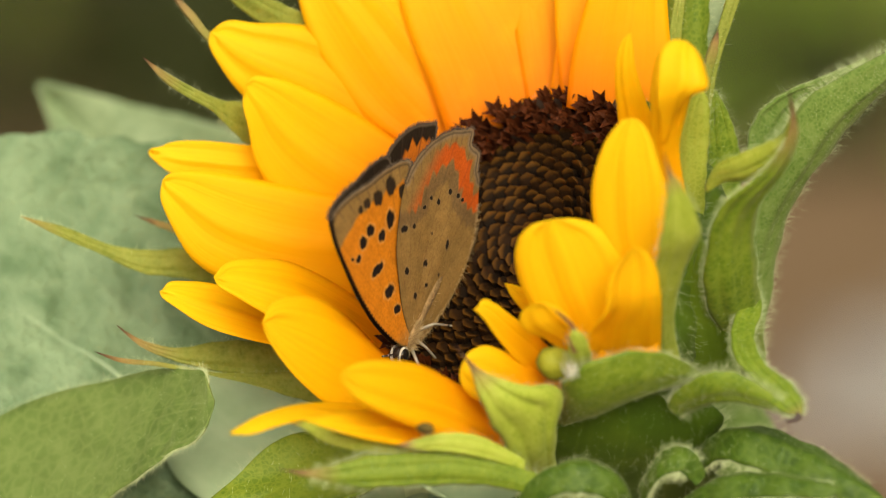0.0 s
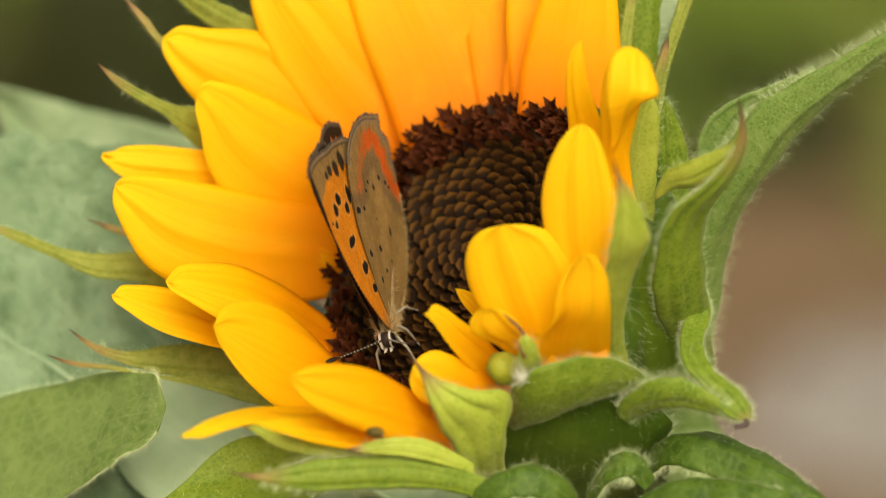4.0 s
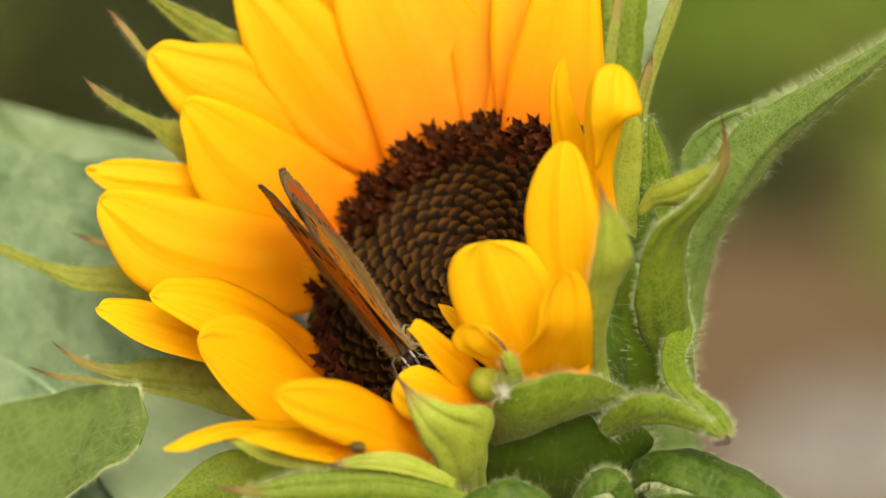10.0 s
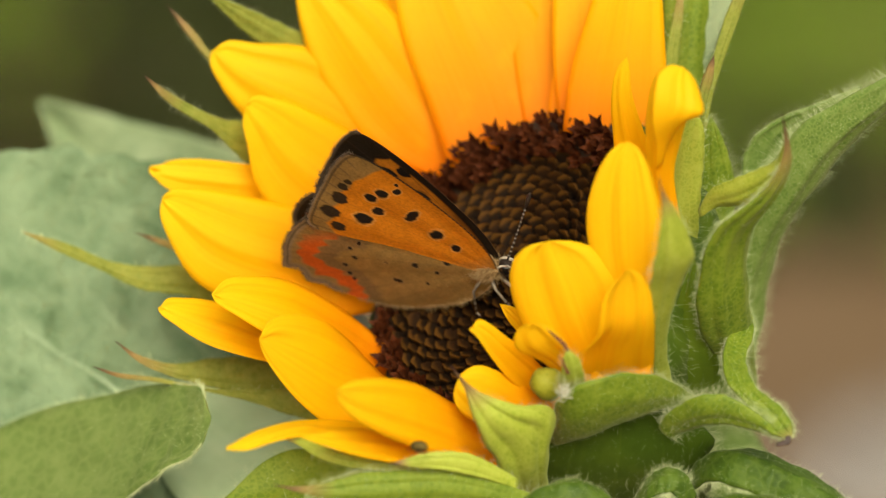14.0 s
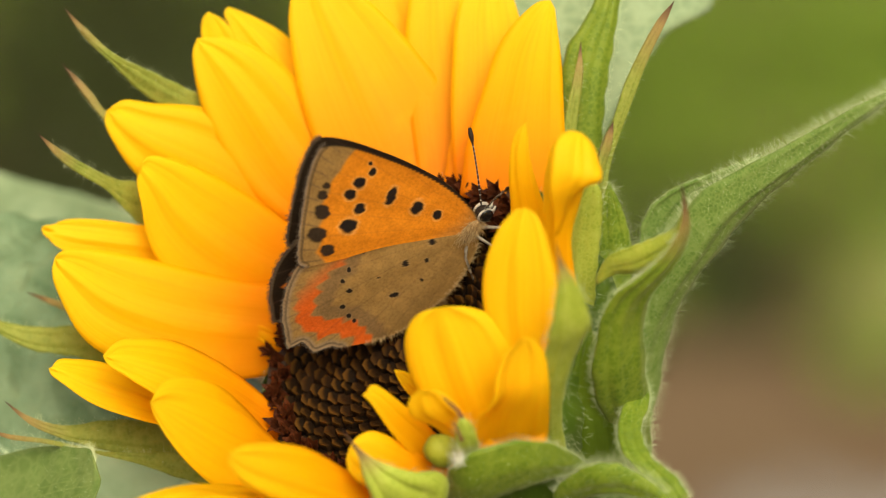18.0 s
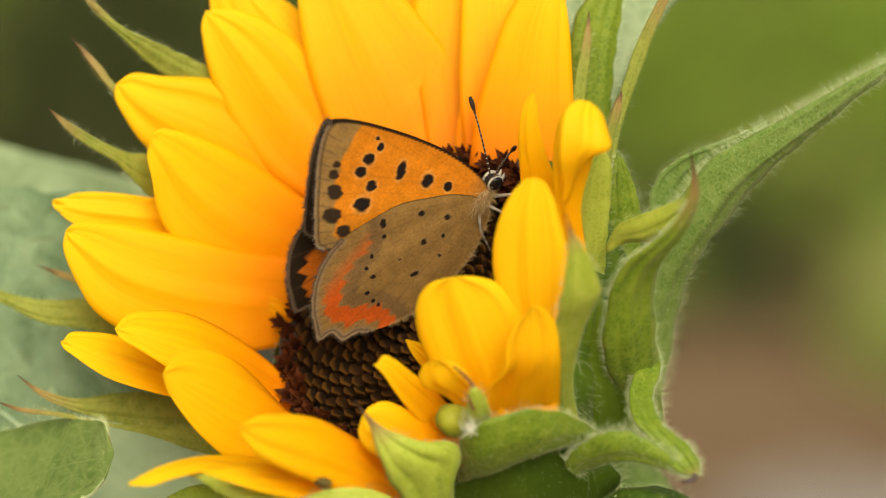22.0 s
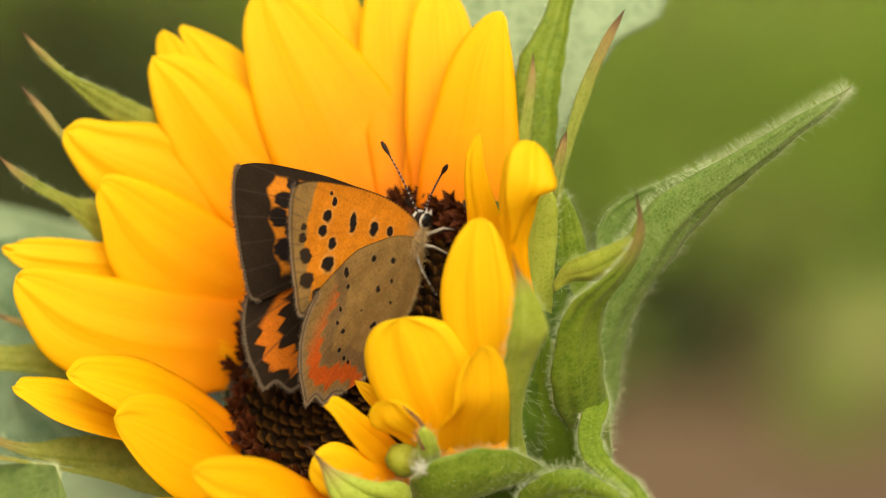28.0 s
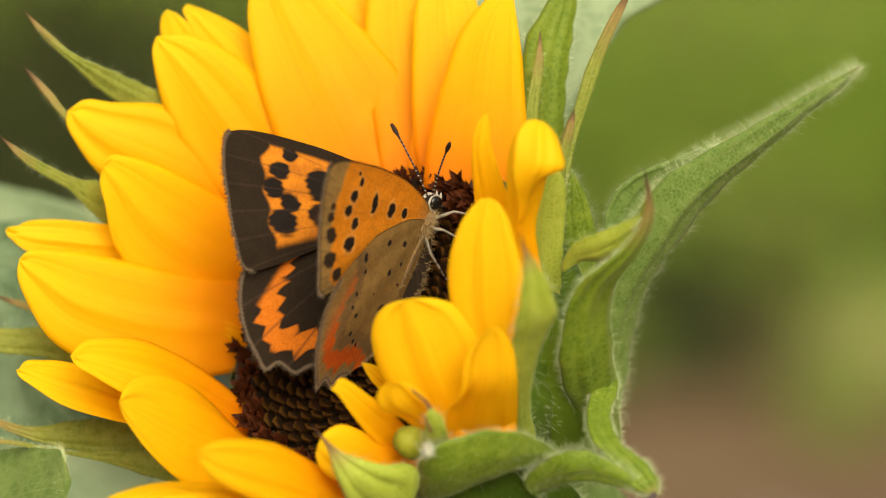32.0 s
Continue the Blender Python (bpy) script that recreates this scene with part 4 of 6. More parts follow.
lamina("bract", BRACT_FAR, [(-27.7, 13.0, -6.4), (-32.4, 11.6, -4.4), (-36.6, 10.4, -3.7), (-40.2, 9.3, -1.9), (-43.8, 8.2, -0.3), (-47.7, 7.0, 1.8)], [(-27.6, 13.0, -2.1), (-31.8, 11.8, -1.5), (-35.5, 10.7, -1.7), (-38.9, 9.7, -1.3), (-43.8, 8.2, 0.7), (-47.7, 7.0, 1.8)], hairy=420, soft_tip=0.88, thick=0.45, bulge=0.15)
lamina("bract", BRACT_FAR, [(-28.8, 14.0, -2.7), (-33.0, 13.0, -0.2), (-35.1, 12.5, 0.7), (-37.3, 12.0, 1.7)], [(-28.8, 14.0, -1.6), (-32.7, 13.0, 0.4), (-34.8, 12.6, 1.0), (-37.3, 12.0, 1.7)], foot=0.6, hairy=60, thick=0.45, bulge=0.15)
lamina("bract", BRACT_FAR, [(-16.3, 9.0, -15.0), (-21.6, 7.6, -14.1), (-27.9, 5.5, -13.3), (-33.1, 3.6, -11.9), (-36.2, 2.8, -10.5), (-38.4, 2.0, -8.5)], [(-16.3, 9.0, -11.2), (-20.5, 7.9, -10.6), (-24.2, 6.9, -10.4), (-28.9, 5.0, -10.3), (-33.1, 3.5, -10.8), (-36.2, 2.7, -9.9), (-38.4, 2.0, -8.5)], hairy=420, thick=0.45, bulge=0.15)
lamina("bract", BRACT_FAR, [(-15.2, 8.0, -17.9), (-18.9, 7.1, -16.6), (-22.6, 6.2, -15.5), (-25.7, 5.2, -14.4), (-28.9, 4.1, -13.6), (-34.6, 2.4, -12.4), (-38.2, 1.6, -11.9), (-40.4, 1.0, -10.9)], [(-15.2, 8.0, -13.9), (-19.4, 7.0, -13.3), (-24.2, 5.8, -13.3), (-28.9, 4.2, -13.2), (-34.6, 2.4, -12.0), (-38.2, 1.5, -11.5), (-40.4, 1.0, -10.9)], hairy=350, thick=0.45, bulge=0.15)
# ---- bracts beneath the lower petals ----
lamina("bract", BRACT_PALE, [(-7.3, -17.0, -20.8), (-12.4, -18.9, -19.8), (-15.9, -20.2, -19.4), (-18.4, -20.8, -18.6), (-20.4, -21.4, -17.3), (-22.4, -22.0, -16.5)], [(-7.3, -17.0, -19.5), (-12.4, -19.0, -18.8), (-16.4, -20.3, -18.4), (-18.9, -21.0, -17.3), (-20.6, -21.5, -16.6), (-22.4, -22.0, -16.5)], hairy=250, thick=0.45, bulge=0.15)
lamina("bract", BRACT_PALE, [(-0.7, -18.0, -21.5), (-4.2, -19.9, -20.4), (-7.3, -21.4, -19.7), (-9.5, -22.2, -19.5), (-11.9, -23.0, -19.1)], [(-0.7, -18.0, -20.8), (-2.5, -19.1, -19.6), (-5.2, -20.6, -18.3), (-8.3, -21.7, -18.2), (-11.9, -23.0, -19.1)], hairy=250, thick=0.45, bulge=0.15)
lamina("bract", BRACT, [(3.9, -16.0, -25.4), (-3.2, -18.8, -22.9), (-9.8, -21.2, -22.6), (-15.3, -22.8, -22.6), (-19.2, -24.0, -21.8), (-22.3, -25.0, -20.9)], [(4.9, -16.0, -23.9), (0.8, -17.5, -22.2), (-3.2, -19.1, -20.8), (-7.3, -20.5, -19.8), (-11.3, -21.8, -19.9), (-14.8, -22.8, -20.1), (-17.8, -23.7, -20.9), (-20.2, -24.4, -21.1), (-22.3, -25.0, -20.9)], label="yellowish green bract with a fringed margin", hairy=2200, hair_len=1.2, bulge=0.25, thick=0.45)
# ---- bracts on the near side of the cup ----
lamina("bract", BRACT_PALE, [(2.7, 4.0, -27.5), (-0.3, -10.7, -22.9), (-1.8, -16.3, -20.3), (-3.1, -18.9, -17.9), (-4.1, -21.0, -15.8), (-4.7, -21.7, -14.0), (-5.4, -22.3, -12.2), (-6.6, -23.0, -10.3)], [(5.4, 4.0, -27.5), (2.0, -10.6, -21.6), (2.2, -16.4, -17.8), (2.7, -18.8, -14.5), (0.1, -20.9, -14.2), (-3.0, -21.8, -13.3), (-4.7, -22.3, -12.3), (-6.6, -23.0, -10.3)], label="yellowish green bract drawn out to a brown tip", bulge=0.25, hairy=700, thick=0.45)
lamina("bract", THREAD, [(4.1, -22.0, -9.7), (3.3, -22.7, -8.5), (2.7, -23.0, -7.9), (2.0, -23.4, -7.1)], [(4.4, -22.0, -9.5), (3.5, -22.7, -8.3), (2.8, -23.1, -7.7), (2.0, -23.4, -7.1)], label="thin brown thread-like tip", hairy=0, thick=0.15, bulge=0.15)
lamina("bract", THREAD, [(3.8, -22.0, -11.2), (3.5, -22.6, -10.5), (3.3, -23.0, -9.9), (2.9, -23.4, -9.4)], [(4.1, -22.0, -11.1), (3.7, -22.6, -10.4), (3.4, -23.0, -9.8), (2.9, -23.4, -9.4)], label="thin brown thread-like tip", hairy=0, thick=0.15, bulge=0.15)
lamina("bract", BRACT_PALE, [(3.4, -17.0, -13.2), (3.3, -20.8, -11.3), (3.5, -22.0, -9.8), (3.8, -22.4, -8.9)], [(5.3, -17.0, -13.2), (5.3, -20.8, -11.0), (4.8, -21.9, -9.7), (3.8, -22.4, -8.9)], label="small translucent yellowish bract", hairy=200, thick=0.25, soft_tip=0.7, bulge=0.15)
lamina("bract", CUP, [(-0.2, 12.0, -28.0), (0.3, -0.8, -23.1), (1.1, -7.9, -18.6), (3.0, -10.2, -15.7), (4.9, -10.7, -13.9), (8.6, -9.0, -12.9)], [(17.0, 12.0, -28.0), (17.1, -3.1, -21.4), (17.1, -8.3, -17.6), (16.1, -9.7, -15.4), (13.7, -10.9, -13.9), (8.6, -9.0, -12.9)], label="hairy green bract hugging the cup", bulge=0.1, ridges=0.0, wave=0.0, hairy=3200, hair_len=1.6, soft_tip=0.5, nu=25, thick=0.45)
lamina("bract", BRACT, [(1.5, -4.0, -19.0), (3.2, -5.8, -18.2), (5.0, -9.9, -17.0), (6.8, -10.6, -16.1), (8.5, -11.6, -15.3), (10.6, -11.4, -14.6), (13.2, -11.2, -14.2), (15.5, -9.9, -14.4), (17.1, -9.0, -14.8)], [(1.3, -4.0, -17.7), (1.9, -8.9, -16.5), (2.5, -12.1, -15.6), (3.7, -19.7, -13.0), (5.9, -20.8, -11.8), (8.6, -20.7, -11.2), (11.7, -18.0, -11.4), (14.7, -13.6, -12.9), (17.1, -9.0, -14.8)], label="hairy green bract folded over the rim of the cup", bulge=0.45, ridges=0.015, wave=0.02, hairy=3200, hair_len=0.8, thick=0.12, soft_tip=0.5, nu=25)
lamina("bract", BRACT_PALE, [(11.2, -8.0, -14.5), (11.3, -13.8, -10.2), (10.9, -18.8, -6.5), (11.2, -22.0, -3.7), (11.6, -25.3, -1.0), (12.0, -27.0, 1.3), (12.2, -28.3, 3.6), (11.8, -30.0, 6.4)], [(13.8, -8.0, -13.4), (12.8, -13.9, -9.2), (13.2, -19.2, -5.3), (14.1, -22.3, -2.7), (15.0, -25.0, -0.6), (14.2, -26.9, 1.8), (13.2, -28.2, 3.6), (12.4, -29.0, 4.8), (11.8, -30.0, 6.4)], label="yellowish green bract with a brown thread-like tip", bulge=0.2, hairy=900, thick=0.45)
lamina("bract", HUG, [(13.7, 0.0, -15.7), (12.6, -4.4, -11.4), (13.2, -8.1, -7.7), (14.3, -9.6, -4.1), (15.5, -11.0, -0.7)], [(18.5, 0.0, -15.7), (19.4, -4.4, -11.4), (17.9, -8.3, -7.2), (16.6, -9.8, -3.6), (15.5, -11.0, -0.7)], label="green bract hugging the cup, shade put into its colour", bulge=0.1, hairy=160, soft_tip=0.6, thick=0.45)
lamina("bract", BRACT, [(20.4, 4.0, -16.1), (19.2, -1.1, -13.1), (18.3, -4.9, -10.6), (16.6, -9.0, -8.3), (15.7, -13.0, -5.3), (16.0, -15.7, -1.7), (17.0, -18.1, 1.5), (19.5, -20.3, 3.7), (21.7, -21.4, 5.6), (23.1, -22.6, 8.3), (23.0, -24.0, 11.9)], [(21.8, 4.0, -16.1), (21.6, 0.5, -13.1), (21.0, -5.4, -8.8), (20.4, -11.1, -4.1), (20.2, -14.7, 0.1), (21.1, -17.2, 2.6), (22.9, -19.4, 5.1), (23.8, -21.3, 7.9), (23.5, -22.6, 9.9), (23.0, -24.0, 11.9)], label="curved green bract with a brown thread-like tip", bulge=0.3, hairy=3600, hair_len=0.8, nu=21, thick=0.45)
lamina("bract", BRACT_PALE, [(16.2, -12.0, 3.6), (17.1, -13.9, 5.3), (19.1, -16.3, 6.3), (21.1, -18.2, 7.1), (22.7, -19.7, 7.9), (23.3, -21.0, 9.4)], [(16.2, -12.0, 2.9), (17.7, -13.7, 3.9), (19.7, -15.5, 4.0), (21.6, -17.4, 4.9), (23.1, -18.9, 6.4), (23.6, -21.0, 9.1)], label="pale folded margin of a green bract", bulge=0.3, hairy=420, soft_tip=0.5, thick=0.45)
lamina("bract", BRACT_LEAFY, [(16.9, 9.0, -10.7), (18.0, 4.6, -4.3), (19.5, 1.6, 0.4), (22.3, -2.2, 5.5), (24.7, -5.1, 9.6), (26.6, -6.6, 11.5), (29.6, -8.3, 13.3), (34.1, -10.9, 15.9), (38.1, -13.2, 18.3), (41.0, -14.8, 19.9), (43.1, -16.0, 21.1)], [(21.5, 9.0, -11.9), (22.6, 7.0, -6.6), (23.4, 4.9, -2.3), (24.9, 2.2, 1.9), (27.6, -1.0, 5.7), (30.3, -4.1, 9.3), (33.5, -7.0, 12.4), (36.2, -9.4, 14.7), (38.7, -11.7, 17.0), (41.6, -14.3, 19.3), (43.1, -16.0, 21.1)], label="long leafy green bract with a bristly margin", fold=-0.3, bulge=0.3, hairy=6500, hair_len=1.5, nu=21, soft_tip=0.915, thick=0.45)
lamina("bract", BRACT_LEAFY, [(21.9, 6.0, 3.2), (20.5, 4.3, 7.0), (20.9, 3.4, 9.1), (22.0, 2.5, 10.7), (24.1, 1.3, 12.1), (27.1, -0.5, 13.2), (31.2, -3.0, 15.0)], [(24.3, 6.0, 3.2), (23.9, 3.7, 7.5), (24.7, 2.6, 9.5), (25.9, 1.4, 11.0), (27.7, -0.1, 12.3), (31.2, -3.0, 14.4)], label="rolled upper margin of a leafy green bract", bulge=-0.1, hairy=900, hair_len=1.2, soft_tip=0.6, thick=0.45)
lamina("bract", BRACT, [(20.6, -6.0, -6.2), (18.9, -9.1, -8.2), (18.2, -11.7, -10.2), (18.6, -14.8, -12.6), (20.1, -16.1, -14.2), (21.1, -17.2, -15.8), (22.7, -18.3, -17.0), (23.9, -19.0, -17.1)], [(21.0, -6.0, -6.2), (21.0, -8.9, -8.2), (20.2, -11.9, -10.2), (21.0, -15.3, -12.7), (23.0, -16.9, -14.3), (24.0, -18.0, -15.6), (24.2, -18.6, -16.6), (23.9, -19.0, -17.1)], label="small drooping pale green bract with a dark tip", bulge=0.25, fold=0.3, hairy=1900, hair_len=0.9, soft_tip=0.88, thick=0.45)
lamina("bract", DARK_TIP, [(23.6, -19.2, -16.8), (23.4, -19.3, -17.3), (22.6, -19.5, -17.6)], [(23.9, -19.2, -17.0), (23.7, -19.3, -17.5), (22.6, -19.5, -17.7)], label="withered dark tip", hairy=0, thick=0.45, bulge=0.15)
lamina("bract", BRACT, [(13.2, -13.0, -17.2), (14.1, -12.7, -16.6), (15.2, -13.1, -16.2), (16.7, -14.1, -15.7), (18.7, -14.9, -15.7), (21.2, -16.5, -16.3), (23.1, -18.0, -17.1)], [(12.4, -13.0, -16.2), (12.9, -14.8, -15.1), (14.1, -16.4, -14.2), (15.8, -18.0, -13.3), (17.8, -18.4, -13.2), (19.8, -18.4, -14.2), (21.9, -18.2, -15.7), (23.1, -18.0, -17.1)], label="arched green bract with pale bristles", bulge=0.45, hairy=2200, hair_len=1.3, soft_tip=0.6, thick=0.45)
# ---- bracts and a leaf behind the upper petals ----
lamina("bract", BRACT, [(12.7, 8.0, 9.0), (13.0, 7.0, 15.3), (13.1, 6.1, 21.7), (13.8, 5.8, 25.1), (15.6, 5.5, 28.0), (16.7, 5.3, 30.6), (18.1, 5.0, 34.2)], [(16.4, 8.0, 8.9), (16.9, 7.0, 15.3), (17.3, 6.1, 21.1), (17.9, 5.7, 25.3), (18.4, 5.4, 29.0), (18.8, 5.2, 31.6), (18.1, 5.0, 34.2)], bulge=0.15, fold=-0.2, hairy=1500, hair_len=0.9, soft_tip=0.75, thick=0.45)
lamina("bract", BRACT_FAR, [(12.1, 5.0, 8.9), (13.0, 3.7, 14.2), (13.6, 2.8, 18.9), (14.3, 2.4, 22.5), (14.8, 2.0, 25.5)], [(14.0, 5.0, 8.9), (14.1, 3.7, 14.2), (14.5, 2.8, 18.9), (14.9, 2.4, 22.5), (14.8, 2.0, 25.5)], hairy=200, thick=0.45, bulge=0.15)
lamina("bract", BRACT_FAR, [(15.2, 4.0, 3.6), (15.8, 2.6, 9.9), (16.7, 1.6, 14.6), (17.7, 0.9, 17.4), (19.0, -0.0, 21.6), (20.3, -0.8, 24.5), (21.8, -1.4, 27.2), (23.3, -2.0, 29.2)], [(16.7, 4.0, 3.6), (16.9, 2.8, 8.8), (17.6, 1.7, 14.1), (18.3, 1.1, 16.6), (19.8, 0.1, 20.8), (20.9, -0.7, 23.9), (22.2, -1.4, 26.7), (23.3, -2.0, 29.2)], hairy=420, thick=0.45, bulge=0.15)
lamina("bract", BRACT_FAR, [(15.0, -4.0, 5.6), (15.5, -6.5, 10.8), (16.0, -7.7, 13.8), (16.6, -8.3, 15.8), (17.5, -9.0, 17.7)], [(16.3, -4.0, 5.6), (16.5, -6.5, 10.7), (16.8, -7.7, 13.8), (17.3, -8.3, 15.6), (17.5, -9.0, 17.7)], hairy=160, thick=0.45, bulge=0.15)
lamina("bract", BRACT, [(15.9, 2.0, 1.1), (16.5, 0.3, 5.8), (16.8, -1.1, 9.8), (17.4, -2.0, 12.4)], [(19.6, 2.0, 1.1), (19.5, 0.2, 6.4), (18.8, -0.8, 9.2), (17.4, -2.0, 12.4)], hairy=500, hair_len=1.2, soft_tip=0.6, thick=0.45, bulge=0.15)
lamina("bract", BRACT_PALE, [(13.1, -6.0, 0.1), (13.2, -8.6, 5.7), (13.5, -9.8, 8.3), (14.2, -10.9, 10.6), (15.7, -12.0, 12.4)], [(15.9, -6.0, 0.1), (16.2, -8.7, 5.7), (16.4, -10.2, 8.8), (16.3, -11.3, 11.1), (15.7, -12.0, 12.4)], hairy=250, soft_tip=0.6, thick=0.45, bulge=0.15)
lamina("leaf", LEAF_PALE, [(11.1, 18.0, 8.7), (9.2, 19.8, 21.2), (8.1, 21.0, 29.5), (7.9, 22.3, 38.9), (10.8, 24.0, 50.5)], [(15.7, 18.0, 8.6), (17.6, 18.9, 17.0), (19.9, 19.5, 22.4), (23.7, 20.2, 27.3), (27.8, 20.7, 30.0), (30.1, 21.3, 35.2), (25.4, 22.4, 44.6), (10.8, 24.0, 50.5)], label="pale toothed leaf behind the upper petals", veins=4, bulge=0.1, thick=0.4, hairy=700, hair_len=1.2, soft_tip=0.75, wave=0.06, ridges=0.06, nu=25)
lamina("leaf", LEAF_UNDER, [(-10.1, 22.0, -29.6), (-20.6, 10.4, -27.9), (-29.8, 11.5, -26.3), (-34.4, 14.7, -22.2), (-33.0, 27.0, -6.6)], [(-10.1, 22.0, -10.9), (-16.0, 36.3, -6.7), (-20.6, 38.3, -2.2), (-27.3, 34.9, 0.1), (-33.0, 27.0, -6.6)], label="pale leaf under the flower head", veins=4, bulge=0.1, thick=0.4, soft_tip=0.75)

# ---- hairy leaves below ----
frond("leaf", [(-60.0, 12, -29.6), (-47.9, 9, -23.5), (-39.0, 5, -19.3), (-33.5, 1, -17.2), (-30.3, -2, -16.3), (-29.1, -3, -15.9)], (17.7, 15.7, 12.6, 10.0, 7.1, 0.9), (-0.3, -0.8, 0.5), LEAF_OLIVE, "blunt green leaf with a bristly margin", cup=0.1, wave=0.5, quilt=0.12, hairy=2600, hair_len=0.9)
frond("leaf", [(14.8, -6, -21.3), (16.6, -10, -19.1), (19.5, -13, -18.8), (23.8, -15, -20.5), (27.8, -17, -22.8), (31.5, -18, -25.1)], (3.16, 4.21, 4.84, 4.84, 3.68, 0.53), (-0.05, -0.7, 0.7), LEAF, "arched hairy green leaf curled over its midrib", fold=-0.8, hairy=2200, hair_len=1.2, quilt=0.14)
frond("leaf", [(12.4, -12, -25.6), (16.4, -16, -23.0), (21.1, -18, -22.6), (25.6, -20, -23.3), (27.5, -20, -23.7)], (2.11, 3.37, 3.47, 2.32, 0.42), (0.0, -0.6, 0.8), LEAF, "small hairy green leaf with a yellowish margin", fold=-0.7, hairy=1900, hair_len=1.2, quilt=0.14)
frond("leaf", [(-2.5, -16, -25.2), (0.6, -19, -22.2), (4.3, -20, -21.2), (7.5, -19, -22.5), (8.9, -17, -24.9)], (2.63, 3.89, 4.11, 3.47, 2.11), (-0.1, -0.65, 0.75), LEAF, "small curled hairy green leaf under the cup", fold=-0.8, hairy=1900, hair_len=1.2, quilt=0.12)
frond("leaf", [(9.6, -12, -24.2), (11.2, -15, -21.5), (13.5, -16, -20.8), (15.2, -15, -22.8)], (2.11, 2.74, 2.74, 1.58), (-0.1, -0.75, 0.65), LEAF, "small curled hairy green leaf under the cup", fold=-0.35, hairy=1400, hair_len=1.2, quilt=0.1)


# ---- the butterfly: x forward, y to its left, z over its back ----
butterfly = tagged(new("butterfly"), "small orange and grey-brown butterfly with black spots, feeding on the disc", "butterfly")


def smooth_loop(points, n):
    """A closed smooth outline through the points."""
    p = np.array(points, float)
    k = len(p)
    out = []
    for s in np.linspace(0, k, n, endpoint=False):
        i, f = int(s), s - int(s)
        a, b, c, d = p[(i - 1) % k], p[i], p[(i + 1) % k], p[(i + 2) % k]
        out.append(0.5 * (2 * b + (c - a) * f + (2 * a - 5 * b + 4 * c - d) * f * f + (3 * b - a - 3 * c + d) * f ** 3))
    return np.array(out)


TALL = 1.28                       # height of the wings over their drawn outline
FORE = [(0.3, 0.0), (1.6, 0.9), (1.8, 4.4), (1.1, 8.1), (0.1, 11.1), (-1.0, 13.7), (-2.1, 15.3), (-3.2, 15.7), (-5.5, 14.7), (-7.7, 13.2), (-10.3, 11.4), (-12.3, 9.3), (-10.3, 7.4), (-6.1, 4.8), (-1.9, 1.5)]
HIND = [(0.3, -0.6), (-0.7, 2.4), (-2.8, 4.9), (-4.7, 6.7), (-7.2, 8.0), (-9.4, 8.9), (-11.4, 9.2), (-13.4, 8.9), (-15.4, 8.0), (-17.3, 6.5), (-18.2, 5.3), (-19.1, 3.9), (-17.9, 3.3), (-17.9, 1.9), (-16.6, 1.2), (-15.8, 0.2), (-13.0, -1.7), (-10.0, -2.7), (-5.7, -2.9), (-2.0, -2.1)]
FORE_UNDER = [(-1.07, 11.38, 0.21, 0.21, -48), (-1.56, 10.66, 0.47, 0.32, 16), (-3.08, 10.85, 0.60, 0.53, -3), (-4.46, 10.65, 0.56, 0.53, -7), (-4.92, 9.04, 0.60, 0.47, -3), (-6.76, 8.72, 0.82, 0.68, -21), (-2.15, 7.82, 0.98, 0.42, 22), (-1.45, 5.29, 0.75, 0.53, 17), (-0.76, 3.43, 0.50, 0.42, 24)]
FORE_EDGE = [(-6.13, 12.41, 0.42, 0.42, -48), (-7.30, 11.35, 0.63, 0.63, -48), (-9.18, 10.29, 0.74, 0.74, -48), (-5.21, 12.82, 0.32, 0.32, -48), (-9.73, 8.51, 0.61, 0.53, 150)]
HIND_UNDER = [(-6.91, 6.85, 0.53, 0.32, -135), (-7.83, 5.83, 0.26, 0.24, -138), (-4.11, 4.30, 0.34, 0.34, -48), (-3.00, 1.90, 0.32, 0.32, -48), (-6.15, 2.24, 0.32, 0.32, -48), (-4.61, 1.01, 0.24, 0.21, -21), (-0.94, -0.21, 0.33, 0.16, -119), (-9.06, 0.67, 0.45, 0.26, -27), (-9.99, 5.51, 0.29, 0.18, -138), (-11.18, 5.14, 0.21, 0.21, -48), (-11.46, 4.03, 0.26, 0.26, -48), (-13.03, 3.26, 0.26, 0.26, -48), (-13.31, 2.15, 0.24, 0.24, -48), (-13.34, 1.41, 0.21, 0.21, -48), (-6.30, -0.02, 0.16, 0.16, -48), (-8.79, 3.04, 0.13, 0.13, -48)]
FORE_UPPER = [(-1.25, 10.87, 0.53, 0.53, -85), (-2.98, 10.94, 0.69, 0.68, 5), (-4.61, 10.66, 0.74, 0.74, -7), (-4.96, 9.00, 0.68, 0.68, -3), (-6.83, 8.72, 1.01, 0.95, -20), (-2.15, 7.78, 1.18, 0.89, 21), (-4.43, 6.46, 0.88, 0.84, 16), (-1.41, 5.29, 1.00, 0.79, 19)]


ORANGE, DEEP, GREY, BLACK = (0.56, 0.185, 0.009), (0.50, 0.090, 0.010), (0.255, 0.150, 0.046), (0.014, 0.010, 0.008)
BROWN, FRINGE = (0.022, 0.014, 0.008), (0.12, 0.085, 0.055)


def blend(col, other, f):
    return col * (1 - f[:, None]) + np.array(other)[None, :] * f[:, None]


def step(x, a, b):
    q = np.clip((x - a) / (b - a), 0, 1)
    return q * q * (3 - 2 * q)


